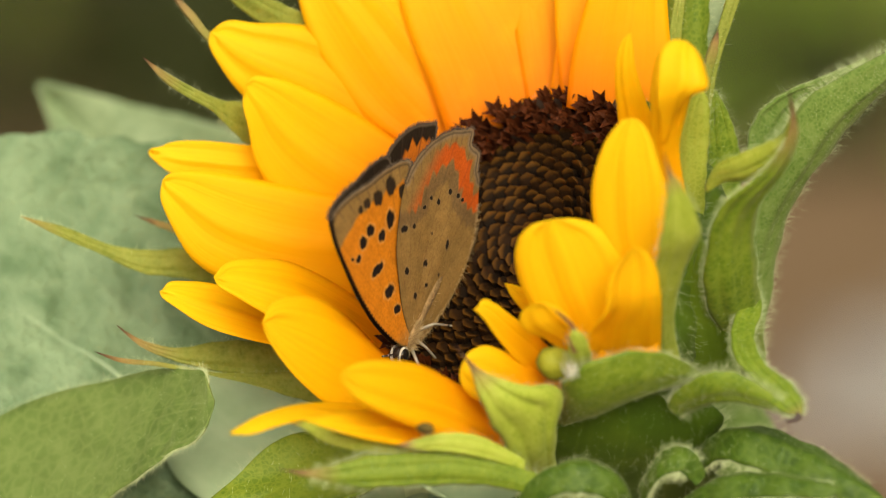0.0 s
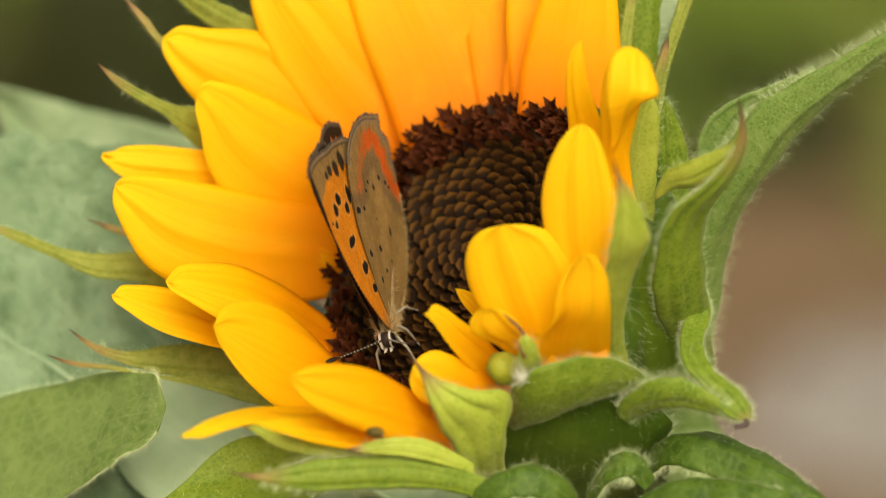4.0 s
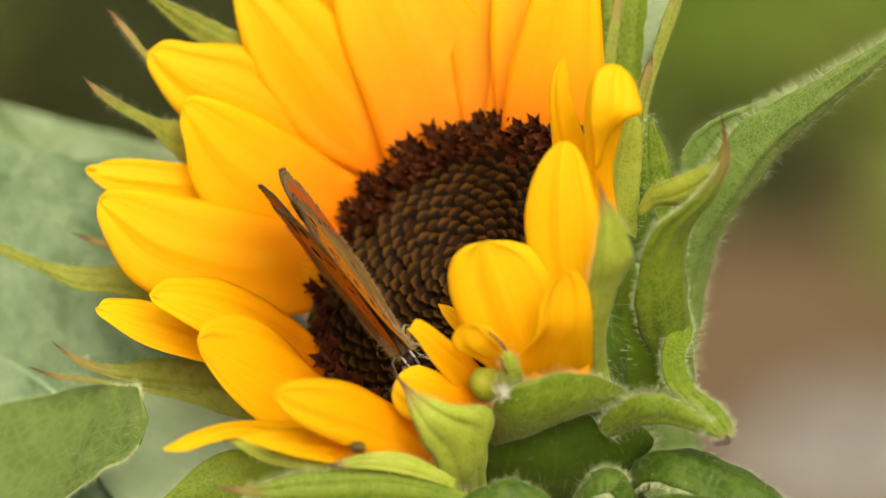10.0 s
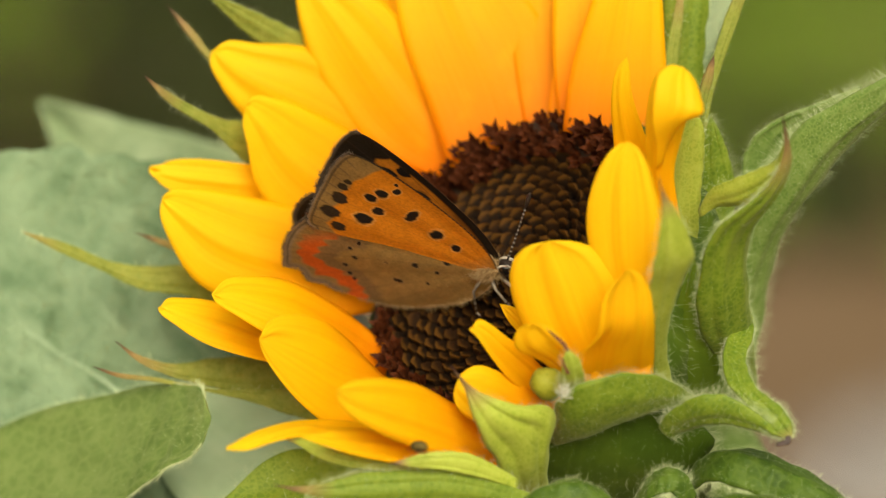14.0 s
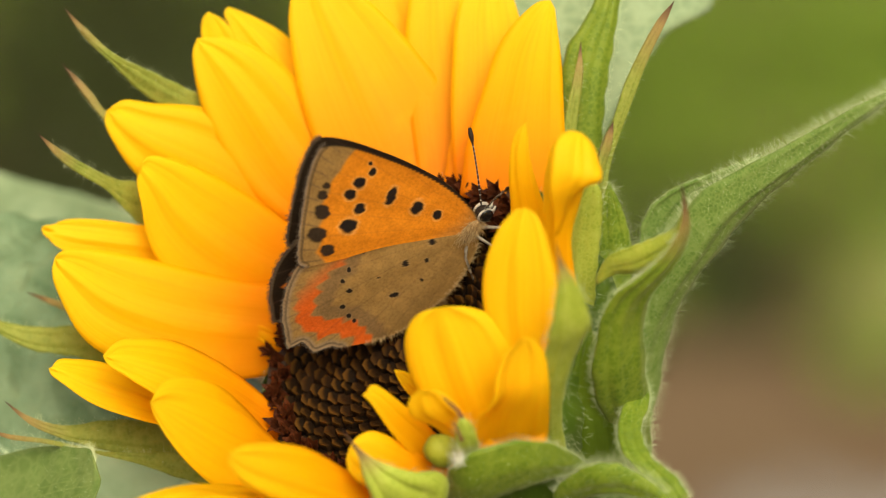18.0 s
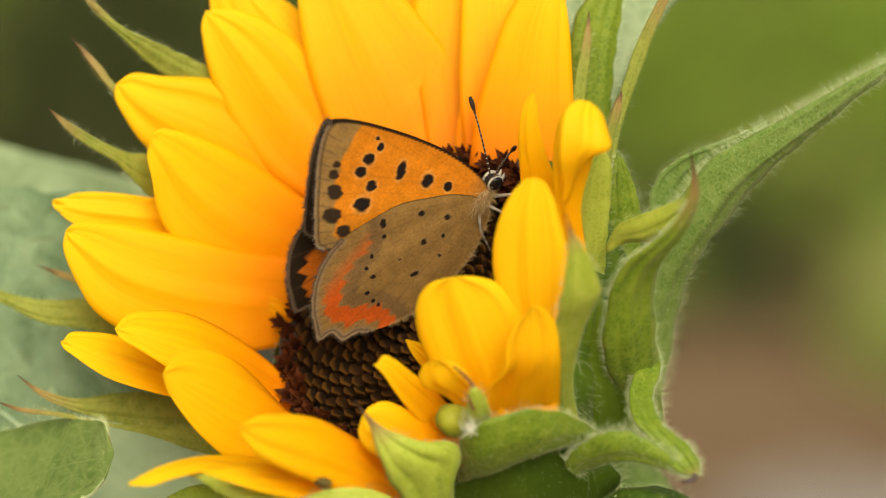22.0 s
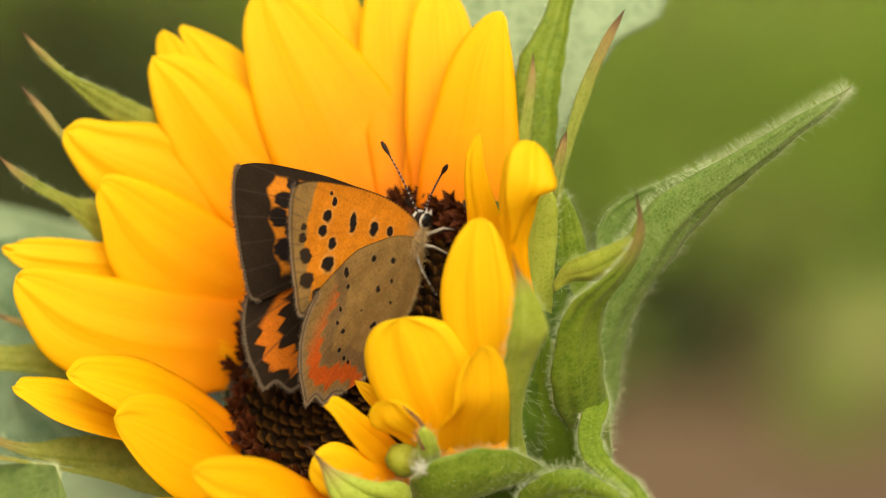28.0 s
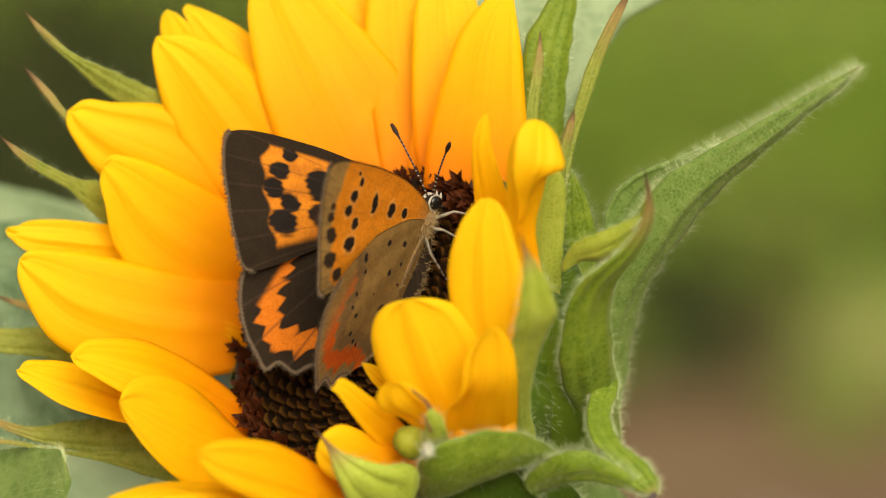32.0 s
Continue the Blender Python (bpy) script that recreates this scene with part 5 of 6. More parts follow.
def spots(p, col, places, colour, halo=None):
    """Paint elliptical spots (x, z, half length, half width, angle)."""
    for x, z, a, b, ang in places:
        c, s = math.cos(radians(ang)), math.sin(radians(ang))
        dx, dz = p[:, 0] - x, p[:, 1] - z
        d = np.sqrt(((dx * c + dz * s) / a) ** 2 + ((-dx * s + dz * c) / b) ** 2)
        d = d + 0.07 * np.sin(2.6 * dx / a + 3.1 * dz / b + 5 * x) + 0.06 * np.sin(9 * dx + 7 * dz)
        if halo:
            col = blend(col, halo, 0.22 * (1 - step(d, 1.1, 1.45)))
        col = blend(col, colour, 1 - step(d, 0.8, 1.15))
    return col


def veined(p, col, amount):
    """Fine dark veins that fan out from the wing's root."""
    ang = np.degrees(np.arctan2(p[:, 1], -p[:, 0] + 0.5))
    lines = np.abs(((ang + 0.3 * np.hypot(p[:, 0], p[:, 1])) / 9.0) % 1 - 0.5)
    return blend(col, (0.05, 0.03, 0.02), amount * (1 - step(lines, 0.0, 0.07)))


def zigzag(p):
    """Teeth between the veins, -0.5 to 0.5."""
    ang = np.degrees(np.arctan2(p[:, 1], -p[:, 0] - 2.0))
    return np.abs((ang / 5.2 + 0.25) % 1 - 0.5) * 2 - 0.5


def margin(outline, p, first, last):
    """Distance in mm from the outer margin, a stretch of the outline."""
    n = len(outline)
    seg = outline[int(first * n):int(last * n)]
    return np.sqrt(((p[:, None, :] - seg[None, ::3, :]) ** 2).sum(2)).min(1)


def mottled(p, amount, scale, seed=0.0):
    return np.array([1 + amount * noise.noise((x * scale + seed, z * scale, seed)) for x, z in p])


def wing(name, outline_points, under, upper, side, label, first, last):
    """One wing hinged along x. side +1: the right one, whose underside looks to -y."""
    n, rings = 400, 60
    outline = smooth_loop(outline_points, n)
    centre = outline.mean(0)
    rng = np.random.default_rng(4)
    outer = range(int(first * n), int(last * n))
    rag = np.zeros(n)
    for i in outer:
        rag[i] = rng.uniform(-0.012, 0.012) + (0.016 if name == "hindwing" else 0.008) * abs(math.cos(i / n * math.pi * 26))
    edge = centre + (outline - centre) * (1 + rag)[:, None]
    rho = np.linspace(0, 1, rings + 1)[1:] ** 0.8
    p = np.concatenate([centre[None, :]] + [centre + (edge - centre) * q for q in rho])
    wave_ = np.array([0.14 * math.sin(0.30 * x + 0.2 * z) + 0.06 * math.sin(1.6 * math.atan2(z, 1 - x) * 9) * min(1, math.hypot(x, z) / 9) for x, z in p])
    cols_u, cols_o = under(p, outline), upper(p, outline)
    half = len(p)
    verts = [(x * MM, (-side * 0.03 + w) * MM, z * TALL * MM) for (x, z), w in zip(p, wave_)] + [(x * MM, (side * 0.03 + w) * MM, z * TALL * MM) for (x, z), w in zip(p, wave_)]
    faces = []
    for k, flip in ((0, side > 0), (half, side < 0)):
        for j in range(n):
            a, b = k + 1 + j, k + 1 + (j + 1) % n
            faces.append((k, a, b) if not flip else (k, b, a))
            for i in range(rings - 1):
                q = (a + i * n, a + (i + 1) * n, b + (i + 1) * n, b + i * n)
                faces.append(q if not flip else q[::-1])
    end = 1 + (rings - 1) * n
    for j in range(n):
        a, b = end + j, end + (j + 1) % n
        q = (a, half + a, half + b, b)
        faces.append(q if side > 0 else q[::-1])
    cols = np.concatenate([cols_u, cols_o])
    cols = np.concatenate([cols, np.ones((len(cols), 1))], 1)
    ob = link(name, verts, faces, WING, butterfly, None, label, True, cols)
    roots, ways, lens = [], [], []
    for i in outer:
        for k in range(3):
            f = rng.random()
            q = edge[i] * (1 - f) + edge[(i + 1) % n] * f
            t = edge[(i + 2) % n] - edge[i - 2]
            out = np.array((t[1], -t[0])) if (q - centre) @ np.array((t[1], -t[0])) > 0 else np.array((-t[1], t[0]))
            out = out / (np.linalg.norm(out) + 1e-9)
            roots.append(np.array((q[0], verts[end + i][1] / MM, q[1] * TALL)))
            ways.append(np.array((out[0] + 0.2 * rng.normal(), 0.15 * rng.normal(), out[1] + 0.2 * rng.normal())))
            lens.append(rng.uniform(0.1, 0.45))
    hv, hf = hairs(np.array(roots), np.array(ways), lens, 0.022)
    tagged(link("fringe", scaled(hv), hf, FRINGE_HAIR, ob, label="ragged grey-brown fringe of scales"), kind="stuff")
    if name == "hindwing":
        roots, ways, lens = [], [], []
        for k in range(500):
            i = int(rng.uniform(0.78, 0.985) * n)
            q = edge[i] + (centre - edge[i]) * rng.uniform(0, 0.06)
            out = (edge[i] - centre) / np.linalg.norm(edge[i] - centre)
            roots.append(np.array((q[0], verts[end + i][1] / MM, q[1] * TALL)))
            ways.append(np.array((out[0] - 0.4, 0.35 * rng.normal(), out[1])))
            lens.append(rng.uniform(0.3, 0.9))
        hv, hf = hairs(np.array(roots), np.array(ways), lens, 0.016)
        tagged(link("fur", scaled(hv), hf, PALE_FUR, ob, label="pale fluff along the inner margin"), kind="stuff")
    return ob


def fore_under(p, o):
    m = margin(o, p, 6.5 / 15, 11.3 / 15)
    costa = margin(o, p, 0.8 / 15, 6.6 / 15)
    col = np.tile(np.array(ORANGE), (len(p), 1))
    jag = 0.35 * np.sin(p[:, 0] * 2.2 + p[:, 1] * 1.4)
    apex = step(p[:, 1], 11.6, 14.6)
    col = blend(col, GREY, 1 - step(m + 0.5 * jag - 1.5 * apex, 1.55, 2.0))
    col = veined(p, col, 0.16)
    ribs = 1 - step(np.abs(zigzag(p * np.array((1, 1.0))) + 0.5), 0.0, 0.22)
    col = blend(col, (0.09, 0.06, 0.035), 0.55 * ribs * (1 - step(m, 1.2, 2.0)))
    col = spots(p, col, [(x, z, 1.15 * a, 1.1 * c, q) for x, z, a, c, q in FORE_EDGE], (0.030, 0.019, 0.011))
    col = spots(p, col, FORE_UNDER, BLACK, (0.85, 0.52, 0.18))
    col = blend(col, (0.06, 0.04, 0.025), 0.75 * (1 - step(np.abs(m - 0.34), 0.05, 0.15)))
    col = blend(col, (0.20, 0.15, 0.10), 1 - step(m, 0.10, 0.26))
    col = blend(col, (0.02, 0.014, 0.01), 1 - step(costa, 0.10, 0.24))
    col = blend(col, GREY, 0.5 * (1 - step(p[:, 1] - 0.2 * np.abs(p[:, 0]), 0.6, 2.2)))
    return col * mottled(p, 0.14, 1.1)[:, None] * mottled(p, 0.12, 4.0, 2)[:, None]


def hind_under(p, o):
    m = margin(o, p, 5.6 / 20, 15 / 20)
    col = np.tile(np.array(GREY), (len(p), 1))
    jag = zigzag(p) * 0.55
    jag = jag + 0.5 * (mottled(p, 1.0, 0.7, 12) - 1)
    band = (1 - step(np.abs(m + jag - 2.0), 0.55, 0.95)) * (1 - step(p[:, 1], 5.6, 8.0))
    col = blend(col, (0.12, 0.075, 0.04), 0.55 * (1 - step(np.abs(m + 0.5 * jag - 3.5), 0.3, 1.1)))
    col = blend(col, DEEP, band)
    col = veined(p, col, 0.22)
    ribs = 1 - step(np.abs(zigzag(p) + 0.5), 0.0, 0.2)
    col = blend(col, (0.10, 0.065, 0.04), 0.45 * ribs * (1 - step(m, 1.0, 1.6)))
    col = spots(p, col, HIND_UNDER, BLACK, (0.34, 0.24, 0.14))
    col = blend(col, (0.24, 0.175, 0.11), 0.8 * (1 - step(m, 0.3, 0.8)))
    col = blend(col, (0.05, 0.035, 0.022), 0.6 * (1 - step(np.abs(m - 0.25), 0.04, 0.14)))
    return col * mottled(p, 0.16, 0.9, 3)[:, None] * mottled(p, 0.12, 4.0, 6)[:, None]


def fore_upper(p, o):
    m = margin(o, p, 6.5 / 15, 11.3 / 15)
    c = margin(o, p, 0.8 / 15, 6.6 / 15)
    col = np.tile(np.array((0.58, 0.19, 0.012)), (len(p), 1))
    jag = 0.3 * np.sin(p[:, 0] * 2.0 + p[:, 1] * 1.1)
    col = blend(col, (0.16, 0.045, 0.01), 0.45 * np.clip(np.array([noise.noise((x * 0.7, z * 0.7, 4.0)) for x, z in p]) + 0.2, 0, 1))
    col = spots(p, col, [(x, z, a * 1.2, c * 1.25, q) for x, z, a, c, q in FORE_UPPER], BLACK)
    col = blend(col, (0.22, 0.07, 0.012), 0.7 * (1 - step(p[:, 1], 4.5, 7.5)))
    dark = np.maximum(1 - step(m + 0.6 * jag, 3.0, 3.4), 1 - step(c, 0.8, 1.2))
    dark = np.maximum(dark, 1 - step(p[:, 1] * 0.75 + p[:, 0] * 0.62, 0.2, 0.9))
    col = blend(col, BROWN, dark)
    col = veined(p, col, 0.45)
    col = blend(col, FRINGE, 1 - step(m, 0.08, 0.25))
    return col * mottled(p, 0.15, 1.0, 5)[:, None]


def hind_upper(p, o):
    m = margin(o, p, 5.6 / 20, 15 / 20)
    col = np.tile(np.array(BROWN), (len(p), 1))
    jag = zigzag(p) * 0.7 + 0.35 * (mottled(p, 1.0, 0.8, 9) - 1)
    band = (1 - step(np.abs(m + jag - 2.2), 0.70, 1.05)) * (1 - step(p[:, 1], 6.6, 7.2))
    col = blend(col, (0.56, 0.15, 0.010), band)
    col = veined(p, col, 0.55)
    col = blend(col, FRINGE, 1 - step(m, 0.1, 0.3))
    return col * mottled(p, 0.15, 1.0, 7)[:, None]


HINGE = 0.6
WINGS = {}
for side_, tag in ((1, "right"), (-1, "left")):
    WINGS["fore", side_] = wing("forewing", FORE, fore_under, fore_upper, side_, "orange forewing with black spots and dark border", 6.3 / 15, 11.4 / 15)
    WINGS["hind", side_] = wing("hindwing", HIND, hind_under, hind_upper, side_, "grey-brown hindwing with orange-red band near its margin", 5.4 / 20, 15.2 / 20)


def butterfly_body():
    def piece(name, vf, material, parent=butterfly, label=""):
        return link(name, scaled(vf[0]), vf[1], material, parent, label=label)

    rng = np.random.default_rng(8)

    def furry(ob, centre, axes, count, length, material):
        roots, ways, lens = [], [], []
        for k in range(count):
            d = rng.normal(0, 1, 3)
            d /= np.linalg.norm(d)
            roots.append(np.array(centre) + sum(np.array(a) * q for a, q in zip(axes, d)))
            ways.append(d + np.array((-0.7, 0, 0.1)))
            lens.append(length * rng.uniform(0.5, 1.2))
        hv, hf = hairs(np.array(roots), np.array(ways), lens, 0.02)
        tagged(link("fur", scaled(hv), hf, material, ob), kind="stuff")

    ax = ((1.75, 0, 0), (0, 0.95, 0), (0, 0, 1.05))
    th = piece("thorax", ball((-0.1, 0, 0.0), ax), FUR, label="furry grey-brown thorax")
    furry(th, (-0.1, 0, 0.0), ax, 1000, 0.85, PALE_FUR)
    ab_pts = [(-1.2, 0, -0.2), (-3.0, 0, -0.3), (-5.5, 0, -0.6), (-8.0, 0, -1.0), (-10.0, 0, -1.4), (-10.9, 0, -1.6)]
    ab = piece("abdomen", tube(ab_pts, (0.7, 0.95, 1.0, 0.85, 0.5, 0.1), 12), FUR, label="slim grey-brown abdomen")
    furry(ab, (-5.5, 0, -0.7), ((4.8, 0, -0.5), (0, 0.9, 0), (0, 0, 0.9)), 260, 0.5, PALE_FUR)
    hax = ((0.75, 0, 0), (0, 0.75, 0), (0, 0, 0.78))
    hd = piece("head", ball((2.05, 0, 0.2), hax), DARK, label="small dark head with white-rimmed eyes")
    furry(hd, (2.05, 0, 0.2), hax, 160, 0.4, DARK)
    for s in (1, -1):
        piece("eye_rim", ball((2.12, s * 0.47, 0.22), ((0.84, 0, 0), (0, 0.22, 0), (0, 0, 0.87))), WHITE, hd, "white ring of scales")
        piece("eye", ball((2.16, s * 0.56, 0.22), ((0.70, 0, 0), (0, 0.34, 0), (0, 0, 0.74))), EYE, hd, "glossy black eye")
        piece("palp", tube([(2.4, s * 0.2, -0.3), (3.0, s * 0.28, -0.2), (3.4, s * 0.3, 0.1)], (0.16, 0.17, 0.03), 6), WHITE, hd)
        base, tip = np.array((2.4, s * 0.3, 0.75)), np.array((6.5, s * 4.2, 5.7))
        t = np.linspace(0, 1, 34)
        pts = [base + (tip - base) * q + np.array((0.5, 0, 0.5)) * math.sin(q * math.pi) * 0.5 for q in t]
        rad = [0.075 + (0.02 if i % 2 else 0) if q < 0.78 else 0.09 + 0.15 * math.sin((q - 0.78) / 0.22 * math.pi * 0.9) for i, q in enumerate(t)]
        an = piece("antenna", tube(pts, rad, 7), DARK, label="dark clubbed antenna with pale rings")
        for i in range(2, 26, 2):
            piece("ring", tube([pts[i], pts[i] * 0.65 + pts[i + 1] * 0.35], (0.10, 0.10), 7), WHITE, an)
        for x0, kx, fx in ((1.0, 2.4, 3.6), (0.0, 0.4, 0.8), (-0.9, -2.0, -3.2)):
            a, k, f = np.array((x0, s * 0.5, -0.7)), np.array((kx, s * 1.5, -1.4)), np.array((fx, s * 2.0, -4.4))
            lg = piece("leg", tube([a, a * 0.4 + k * 0.6, k, k * 0.45 + f * 0.55, f, f + np.array((0.4, s * 0.2, -0.2))], (0.17, 0.17, 0.13, 0.11, 0.08, 0.05), 7), LEG, label="thin white-scaled leg")
            for q in (0.35, 0.6, 0.85):
                c = k * (1 - q) + f * q
                c2 = k * (0.93 - q) + f * (q + 0.07)
                piece("band", tube([c, c2], (0.115, 0.11), 7), DARK, lg)


butterfly_body()


# ---- a tiny bug on a petal ----
BUG_PLACE = Matrix.Translation(Vector((-9.3, -25.5, -17.5)) * MM) @ Matrix.Rotation(radians(25), 4, "Y")


def bug():
    base = tagged(new("bug"), "tiny brown bug sitting on a yellow petal", "insect")
    base.matrix_world = nod(0) @ BUG_PLACE
    link("shell", scaled(ball((0, 0, 0), ((0.75, 0, 0.25), (0, 0.4, 0), (-0.15, 0, 0.5)))[0]), ball((0, 0, 0), ((1, 0, 0), (0, 1, 0), (0, 0, 1)))[1], BUG, base, label="glossy brown back")
    for s in (-1, 1):
        for x in (-0.35, 0.0, 0.4):
            v, f = tube([(x, s * 0.25, -0.1), (x * 1.5, s * 0.6, -0.05), (x * 2.0, s * 0.8, -0.4)], (0.06, 0.05, 0.03), 5)
            link("leg", scaled(v), f, DARK, base)
    return base


tiny_bug = bug()


# ---- ground and growth behind ----
def ground():
    n = 41
    span = [-400 + 800 * i / (n - 1) for i in range(n)]
    verts = [(x, y, 0.0) for y in span for x in span]
    faces = [(j * n + i, j * n + i + 1, (j + 1) * n + i + 1, (j + 1) * n + i) for j in range(n - 1) for i in range(n - 1)]
    tagged(link("ground", verts, faces, SOIL, None), "pinkish brown garden soil", kind="structure")


ground()

def weed(place, size, leaves, material, label, seed):
    """A bushy weed: stalks and many small folded leaves with gaps between."""
    rng = np.random.default_rng(seed)
    base = tagged(new("weed"), label, "plant", "weeds beyond the soil")
    base.matrix_world = Matrix.Translation(place)
    verts, faces = [], []
    for k in range(leaves):
        d = rng.normal(0, 1, 3)
        d /= np.linalg.norm(d)
        rr = rng.random() ** 0.45 * (0.8 + 0.3 * math.sin(5 * math.atan2(d[1], d[0]) + seed))
        c = np.array((d[0] * size[0] * rr, d[1] * size[1] * rr, size[2] * (0.5 + 0.5 * d[2] * rr)))
        w, t = rng.normal(0, 1, 3), rng.normal(0, 1, 3)
        w /= np.linalg.norm(w)
        t -= w * (t @ w)
        t /= np.linalg.norm(t)
        n = np.cross(w, t)
        l, b = rng.uniform(0.03, 0.06), rng.uniform(0.010, 0.018)
        i = len(verts)
        verts.extend([c - w * l * 0.5, c + t * b + n * 0.006, c + w * l * 0.5, c - t * b + n * 0.006, c + w * l * 0.05])
        faces.extend([(i, i + 4, i + 1), (i + 1, i + 4, i + 2), (i, i + 3, i + 4), (i + 3, i + 2, i + 4)])
    tagged(link("foliage", verts, faces, material, base, [(0.5, 0.3)] * len(verts), smooth=False), kind="stuff")
    for k in range(7):
        q, s = rng.uniform(0, 6.28), rng.uniform(0.3, 0.8)
        top = np.array((math.cos(q) * size[0] * s, math.sin(q) * size[1] * s, size[2] * rng.uniform(0.6, 0.95)))
        v, f = tube([(0, 0, -0.01), top * 0.4 + np.array((0, 0, 0.05)), top], (0.006, 0.005, 0.002), 6)
        link("stalk", v, f, STEM, base)


weed((0.62, 5.72, 0), (0.42, 0.3, 0.50), 1500, WEED, "bushy bright green weed at the edge of the soil", 1)
weed((0.16, 5.65, 0), (0.36, 0.3, 0.52), 1400, WEED, "bushy bright green weed at the edge of the soil", 2)
# stands for a shaded gap between the weeds
weed((-0.35, 5.7, 0), (0.34, 0.3, 0.50), 1300, WEED_DARK, "brownish green weed with shade put into its dark colour", 3)
weed((-0.85, 5.65, 0), (0.36, 0.3, 0.50), 1300, WEED, "bushy bright green weed at the edge of the soil", 4)
weed((-0.30, 5.1, 0), (0.26, 0.2, 0.36), 1300, WEED_DARK, "brownish green weed with shade put into its dark colour", 12)
weed((-0.75, 5.2, 0), (0.28, 0.2, 0.34), 1300, WEED_DARK, "brownish green weed with shade put into its dark colour", 13)
weed((0.59, 5.2, 0), (0.17, 0.12, 0.11), 900, WEED_DRY, "pale yellowish weed on the soil", 14)
weed((1.15, 6.1, 0), (0.40, 0.3, 0.55), 1400, WEED, "bushy bright green weed at the edge of the soil", 5)
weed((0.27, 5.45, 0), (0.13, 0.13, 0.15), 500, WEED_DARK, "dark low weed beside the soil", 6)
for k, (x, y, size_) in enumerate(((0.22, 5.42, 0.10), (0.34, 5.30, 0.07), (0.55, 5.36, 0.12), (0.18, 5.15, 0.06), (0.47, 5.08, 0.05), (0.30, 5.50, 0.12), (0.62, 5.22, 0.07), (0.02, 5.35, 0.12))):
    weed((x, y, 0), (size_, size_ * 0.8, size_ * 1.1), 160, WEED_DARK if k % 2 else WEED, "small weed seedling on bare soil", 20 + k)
def stone(place, size, seed):
    rng = np.random.default_rng(seed)
    v, f = ball((0, 0, 0), ((0, 0, size * 0.5), (size, 0, 0), (0, size * 0.8, 0)), 8, 12)
    k = rng.uniform(1.5, 3.0, 3) / size
    v = [q * (1 + 0.14 * math.sin(k[0] * q[0] + seed) + 0.12 * math.sin(k[1] * q[1] + 2 * seed)) for q in v]
    ob = tagged(link("stone", v, f, STONE, None), "pale grey stone lying on brown soil", "stone", "stones on the soil")
    ob.matrix_world = Matrix.Translation(place) @ Matrix.Rotation(rng.uniform(0, 6), 4, "Z")


for k, (x, y, size_) in enumerate(((0.30, 4.29, 0.05), (0.38, 4.35, 0.04), (0.44, 4.27, 0.06), (0.34, 4.19, 0.045), (0.41, 4.15, 0.05), (0.27, 4.15, 0.04), (0.48, 4.38, 0.035), (0.36, 4.45, 0.03))):
    stone((x, y, size_ * 0.3), size_, 40 + k)
scatter = np.random.default_rng(77)
for k in range(12):
    size_ = scatter.uniform(0.018, 0.05)
    stone((scatter.uniform(0.02, 0.46), scatter.uniform(3.9, 4.45), size_ * 0.3), size_, 60 + k)
weed((-0.1, 6.7, 0), (0.6, 0.3, 0.7), 1500, WEED_BRIGHT, "tall bushy green weed", 7)
weed((0.8, 6.75, 0), (0.6, 0.3, 0.7), 1500, WEED_BRIGHT, "tall bushy green weed", 8)
weed((-0.75, 6.7, 0), (0.6, 0.3, 0.7), 1500, WEED_BRIGHT, "tall bushy green weed", 9)

# ---- disc pieces last ----
disc_pieces(disc())


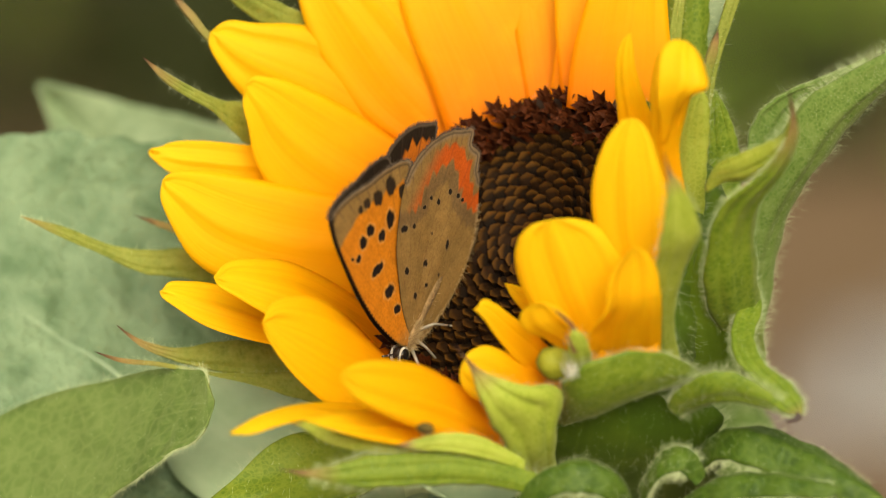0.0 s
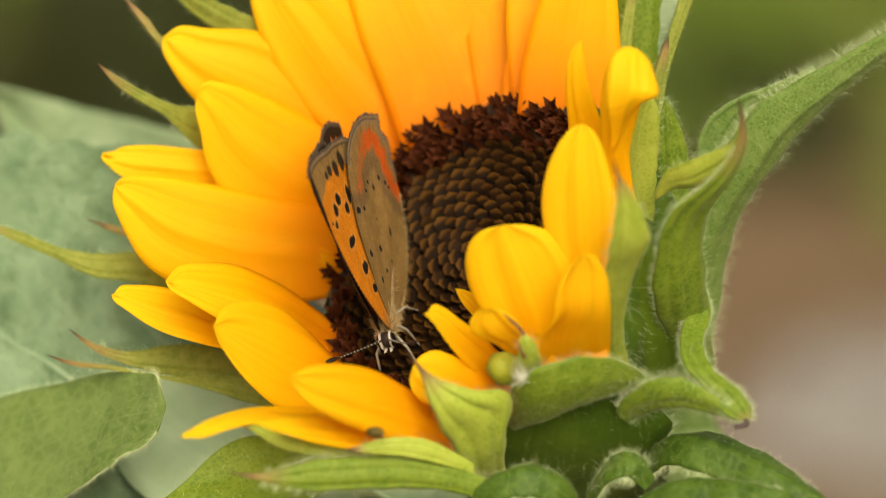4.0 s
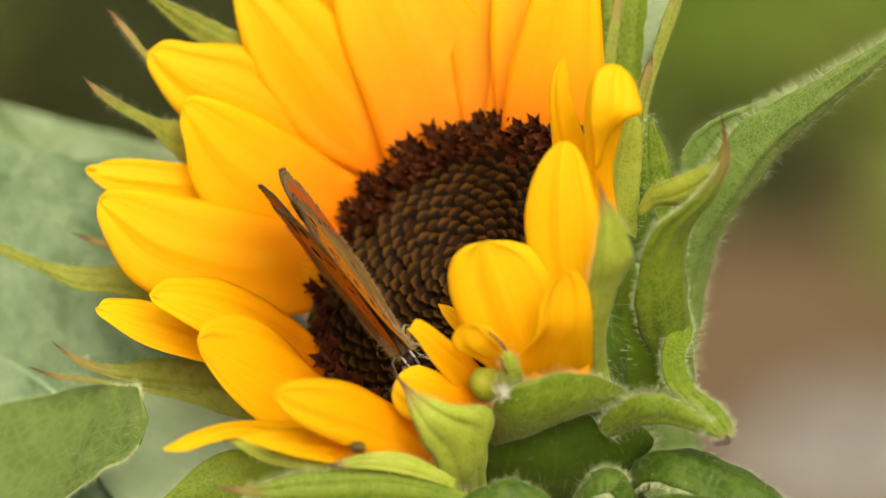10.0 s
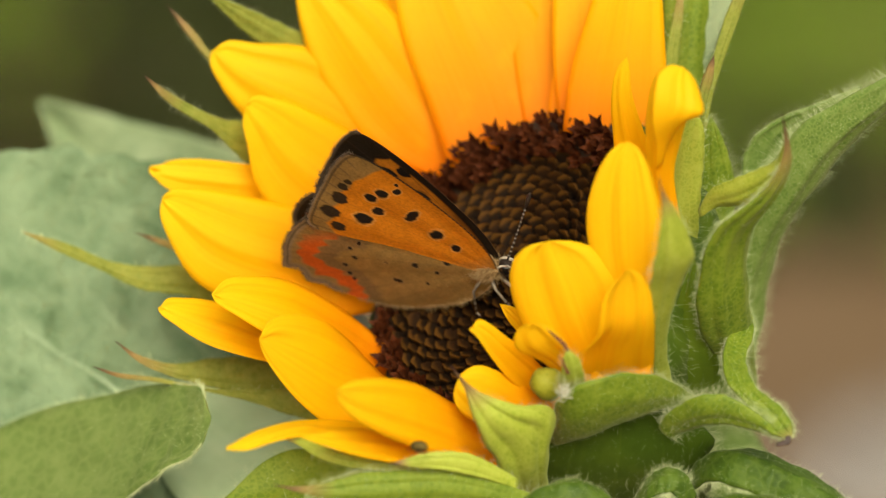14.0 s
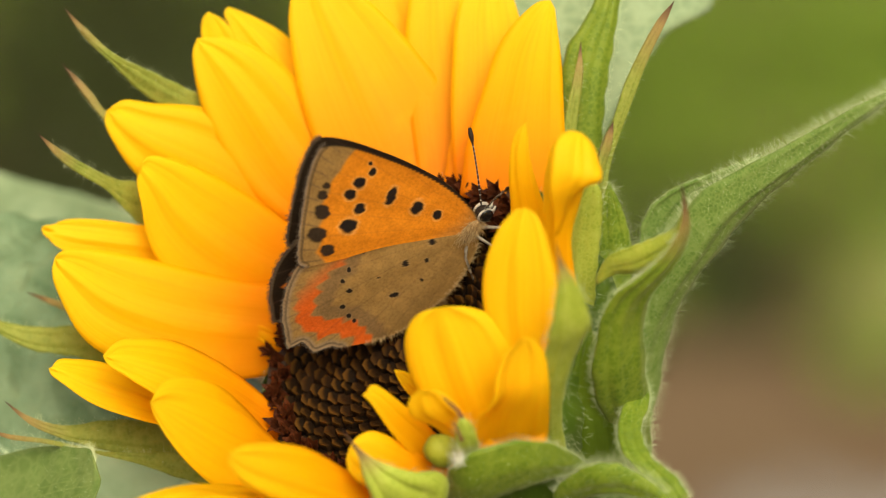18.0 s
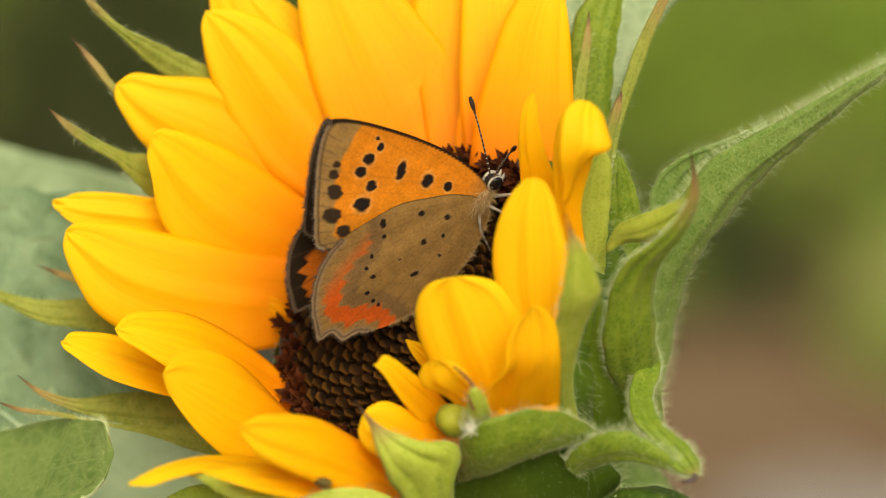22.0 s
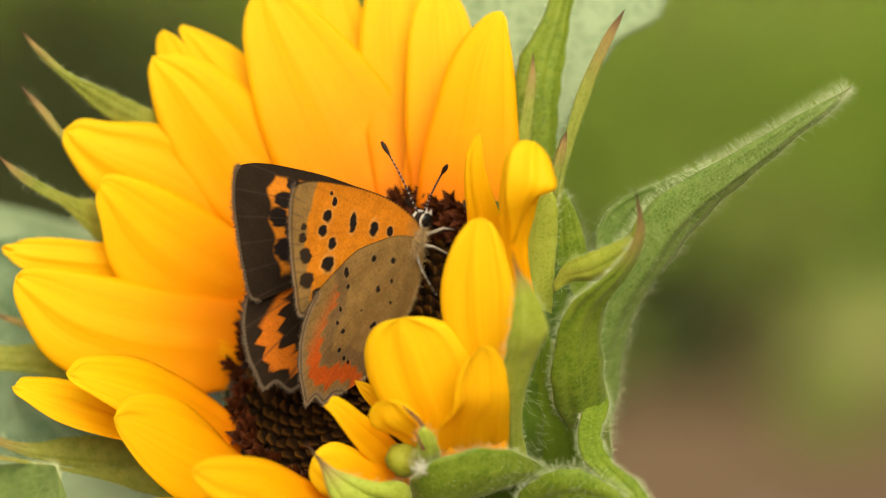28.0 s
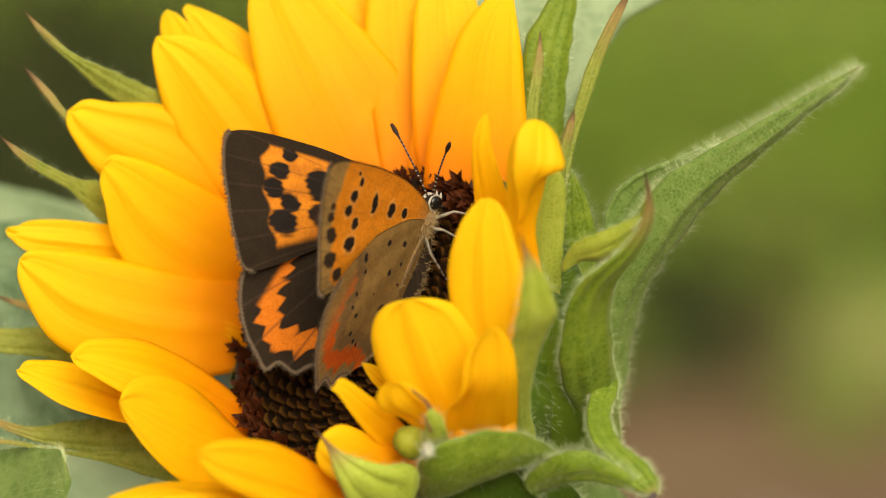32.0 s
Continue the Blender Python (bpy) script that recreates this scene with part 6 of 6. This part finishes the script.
def motions():
    rows = [
        # seconds, place (mm), the way its head points, the way its back points, degrees: right wing open, left wing open, forewings swept, hindwings further open
        (0, (-11.27, -1.65, -9.74), (-0.330, -0.316, -0.890), (-0.357, -0.831, 0.427), -1.2, -2.1, 0.2, 1.9),
        (1, (-9.66, -2.34, -9.14), (-0.246, -0.419, -0.874), (-0.179, -0.867, 0.466), -1.3, -3.3, -2.7, -1.6),
        (2, (-9.94, -2.97, -10.37), (-0.169, -0.417, -0.893), (-0.378, -0.809, 0.449), -1.4, -4.5, -3.9, -5.3),
        (3, (-9.35, -1.87, -7.88), (-0.060, -0.563, -0.824), (-0.285, -0.782, 0.555), -1.0, -5.1, -6.2, -0.8),
        (6, (-8.11, -3.67, -8.94), (0.214, -0.426, -0.879), (-0.344, -0.875, 0.341), -0.5, -3.8, -1.9, 2.8),
        (7, (-8.61, -2.29, -7.65), (0.169, -0.558, -0.812), (-0.332, -0.809, 0.486), 0.4, -6.3, -3.3, 0.2),
        (8, (-7.82, -2.55, -6.76), (0.321, -0.586, -0.743), (-0.306, -0.807, 0.504), -0.6, -1.5, -3.4, -4.2),
        (9, (-7.53, -2.51, -6.61), (0.435, -0.575, -0.693), (-0.217, -0.814, 0.539), -0.7, -1.3, -0.8, -4.0),
        (10, (-5.84, -4.88, -8.87), (0.541, -0.473, -0.696), (-0.273, -0.881, 0.386), -1.7, -2.9, -0.5, -3.1),
        (11, (-6.83, -2.75, -6.49), (0.505, -0.636, -0.584), (-0.340, -0.768, 0.543), -0.7, -1.7, -2.1, 2.9),
        (12, (-7.02, -1.79, -5.20), (0.637, -0.690, -0.345), (-0.403, -0.679, 0.614), -1.6, -0.9, -3.1, 0.3),
        (13, (-5.74, -1.88, -3.37), (0.779, -0.609, -0.150), (-0.429, -0.692, 0.581), -4.8, 0.7, -4.0, -0.3),
        (16, (1.64, -2.33, 3.92), (0.772, -0.418, 0.478), (-0.604, -0.716, 0.349), 0.5, 16.5, -1.5, -0.1),
        (17, (3.21, -0.30, 8.42), (0.668, -0.424, 0.612), (-0.691, -0.658, 0.298), 1.7, 17.8, 1.3, 4.3),
        (18, (4.39, -1.33, 8.01), (0.741, -0.172, 0.649), (-0.505, -0.780, 0.370), -8.4, 6.8, -0.7, -0.8),
        (19, (4.44, -1.53, 7.87), (0.688, -0.084, 0.721), (-0.528, -0.739, 0.418), -6.1, 2.9, 0.6, -1.2),
        (21, (4.44, -1.42, 7.78), (0.680, -0.084, 0.728), (-0.530, -0.742, 0.410), -5.4, 2.4, -1.0, 4.1),
        (22, (4.52, -1.39, 7.94), (0.673, -0.119, 0.730), (-0.550, -0.741, 0.386), -5.8, 2.5, -0.4, 6.7),
        (23, (3.60, -0.97, 7.81), (0.571, -0.149, 0.807), (-0.597, -0.750, 0.284), -5.2, 6.1, 0.5, 2.5),
        (24, (3.09, -0.39, 8.05), (0.467, -0.096, 0.879), (-0.583, -0.781, 0.224), -5.1, 7.1, 0.7, 6.7),
        (25, (3.54, -0.57, 8.16), (0.510, 0.020, 0.860), (-0.552, -0.759, 0.345), -5.8, 6.7, -1.2, 7.8),
        (28, (3.27, -0.61, 7.90), (0.479, 0.147, 0.865), (-0.506, -0.759, 0.409), 2.1, 15.8, -2.5, 4.1),
        (29, (3.33, -0.85, 7.54), (0.538, 0.104, 0.837), (-0.518, -0.742, 0.425), 5.8, 19.6, -5.5, 6.6),
        (30, (3.19, -0.62, 7.77), (0.488, 0.086, 0.869), (-0.552, -0.741, 0.383), 10.1, 20.4, -1.1, 8.3),
        (31, (3.43, -0.98, 7.58), (0.545, 0.182, 0.818), (-0.526, -0.686, 0.503), 14.6, 23.7, -3.1, 5.6),
        (32, (3.48, -0.99, 7.67), (0.508, 0.159, 0.847), (-0.581, -0.662, 0.473), 17.8, 22.4, -0.6, 5.1),
    ]
    body = []
    for t, p, f, d, *_ in rows:
        fw, up = Vector(f).normalized(), Vector(d)
        up = (up - fw * up.dot(fw)).normalized()
        lf = up.cross(fw)
        m = Matrix(((fw.x, lf.x, up.x, p[0] * MM), (fw.y, lf.y, up.y, p[1] * MM), (fw.z, lf.z, up.z, p[2] * MM), (0, 0, 0, 1)))
        body.append((t, nod(t) @ m))
    walk(butterfly, body)
    times = [k / 2 for k in range(65) if not (3.5 < k / 2 < 5.5 or 13.5 < k / 2 < 15.5 or 25.5 < k / 2 < 27.5)]
    walk(sunflower, [(t, nod(t) @ FLOWER) for t in times])
    walk(tiny_bug, [(t, nod(t) @ BUG_PLACE) for t in times])
    for (kind_, s), ob in WINGS.items():
        walk(ob, [(row[0], pose(0, -s * HINGE * MM, 0, s * ((row[4] if s > 0 else row[5]) + (row[7] if kind_ == 'hind' else 0))) @ pose(0, 0, 0, 0, 0, s * 4) @ pose(0, 0, 0, 0, row[6] if kind_ == 'fore' else 0)) for row in rows])


motions()
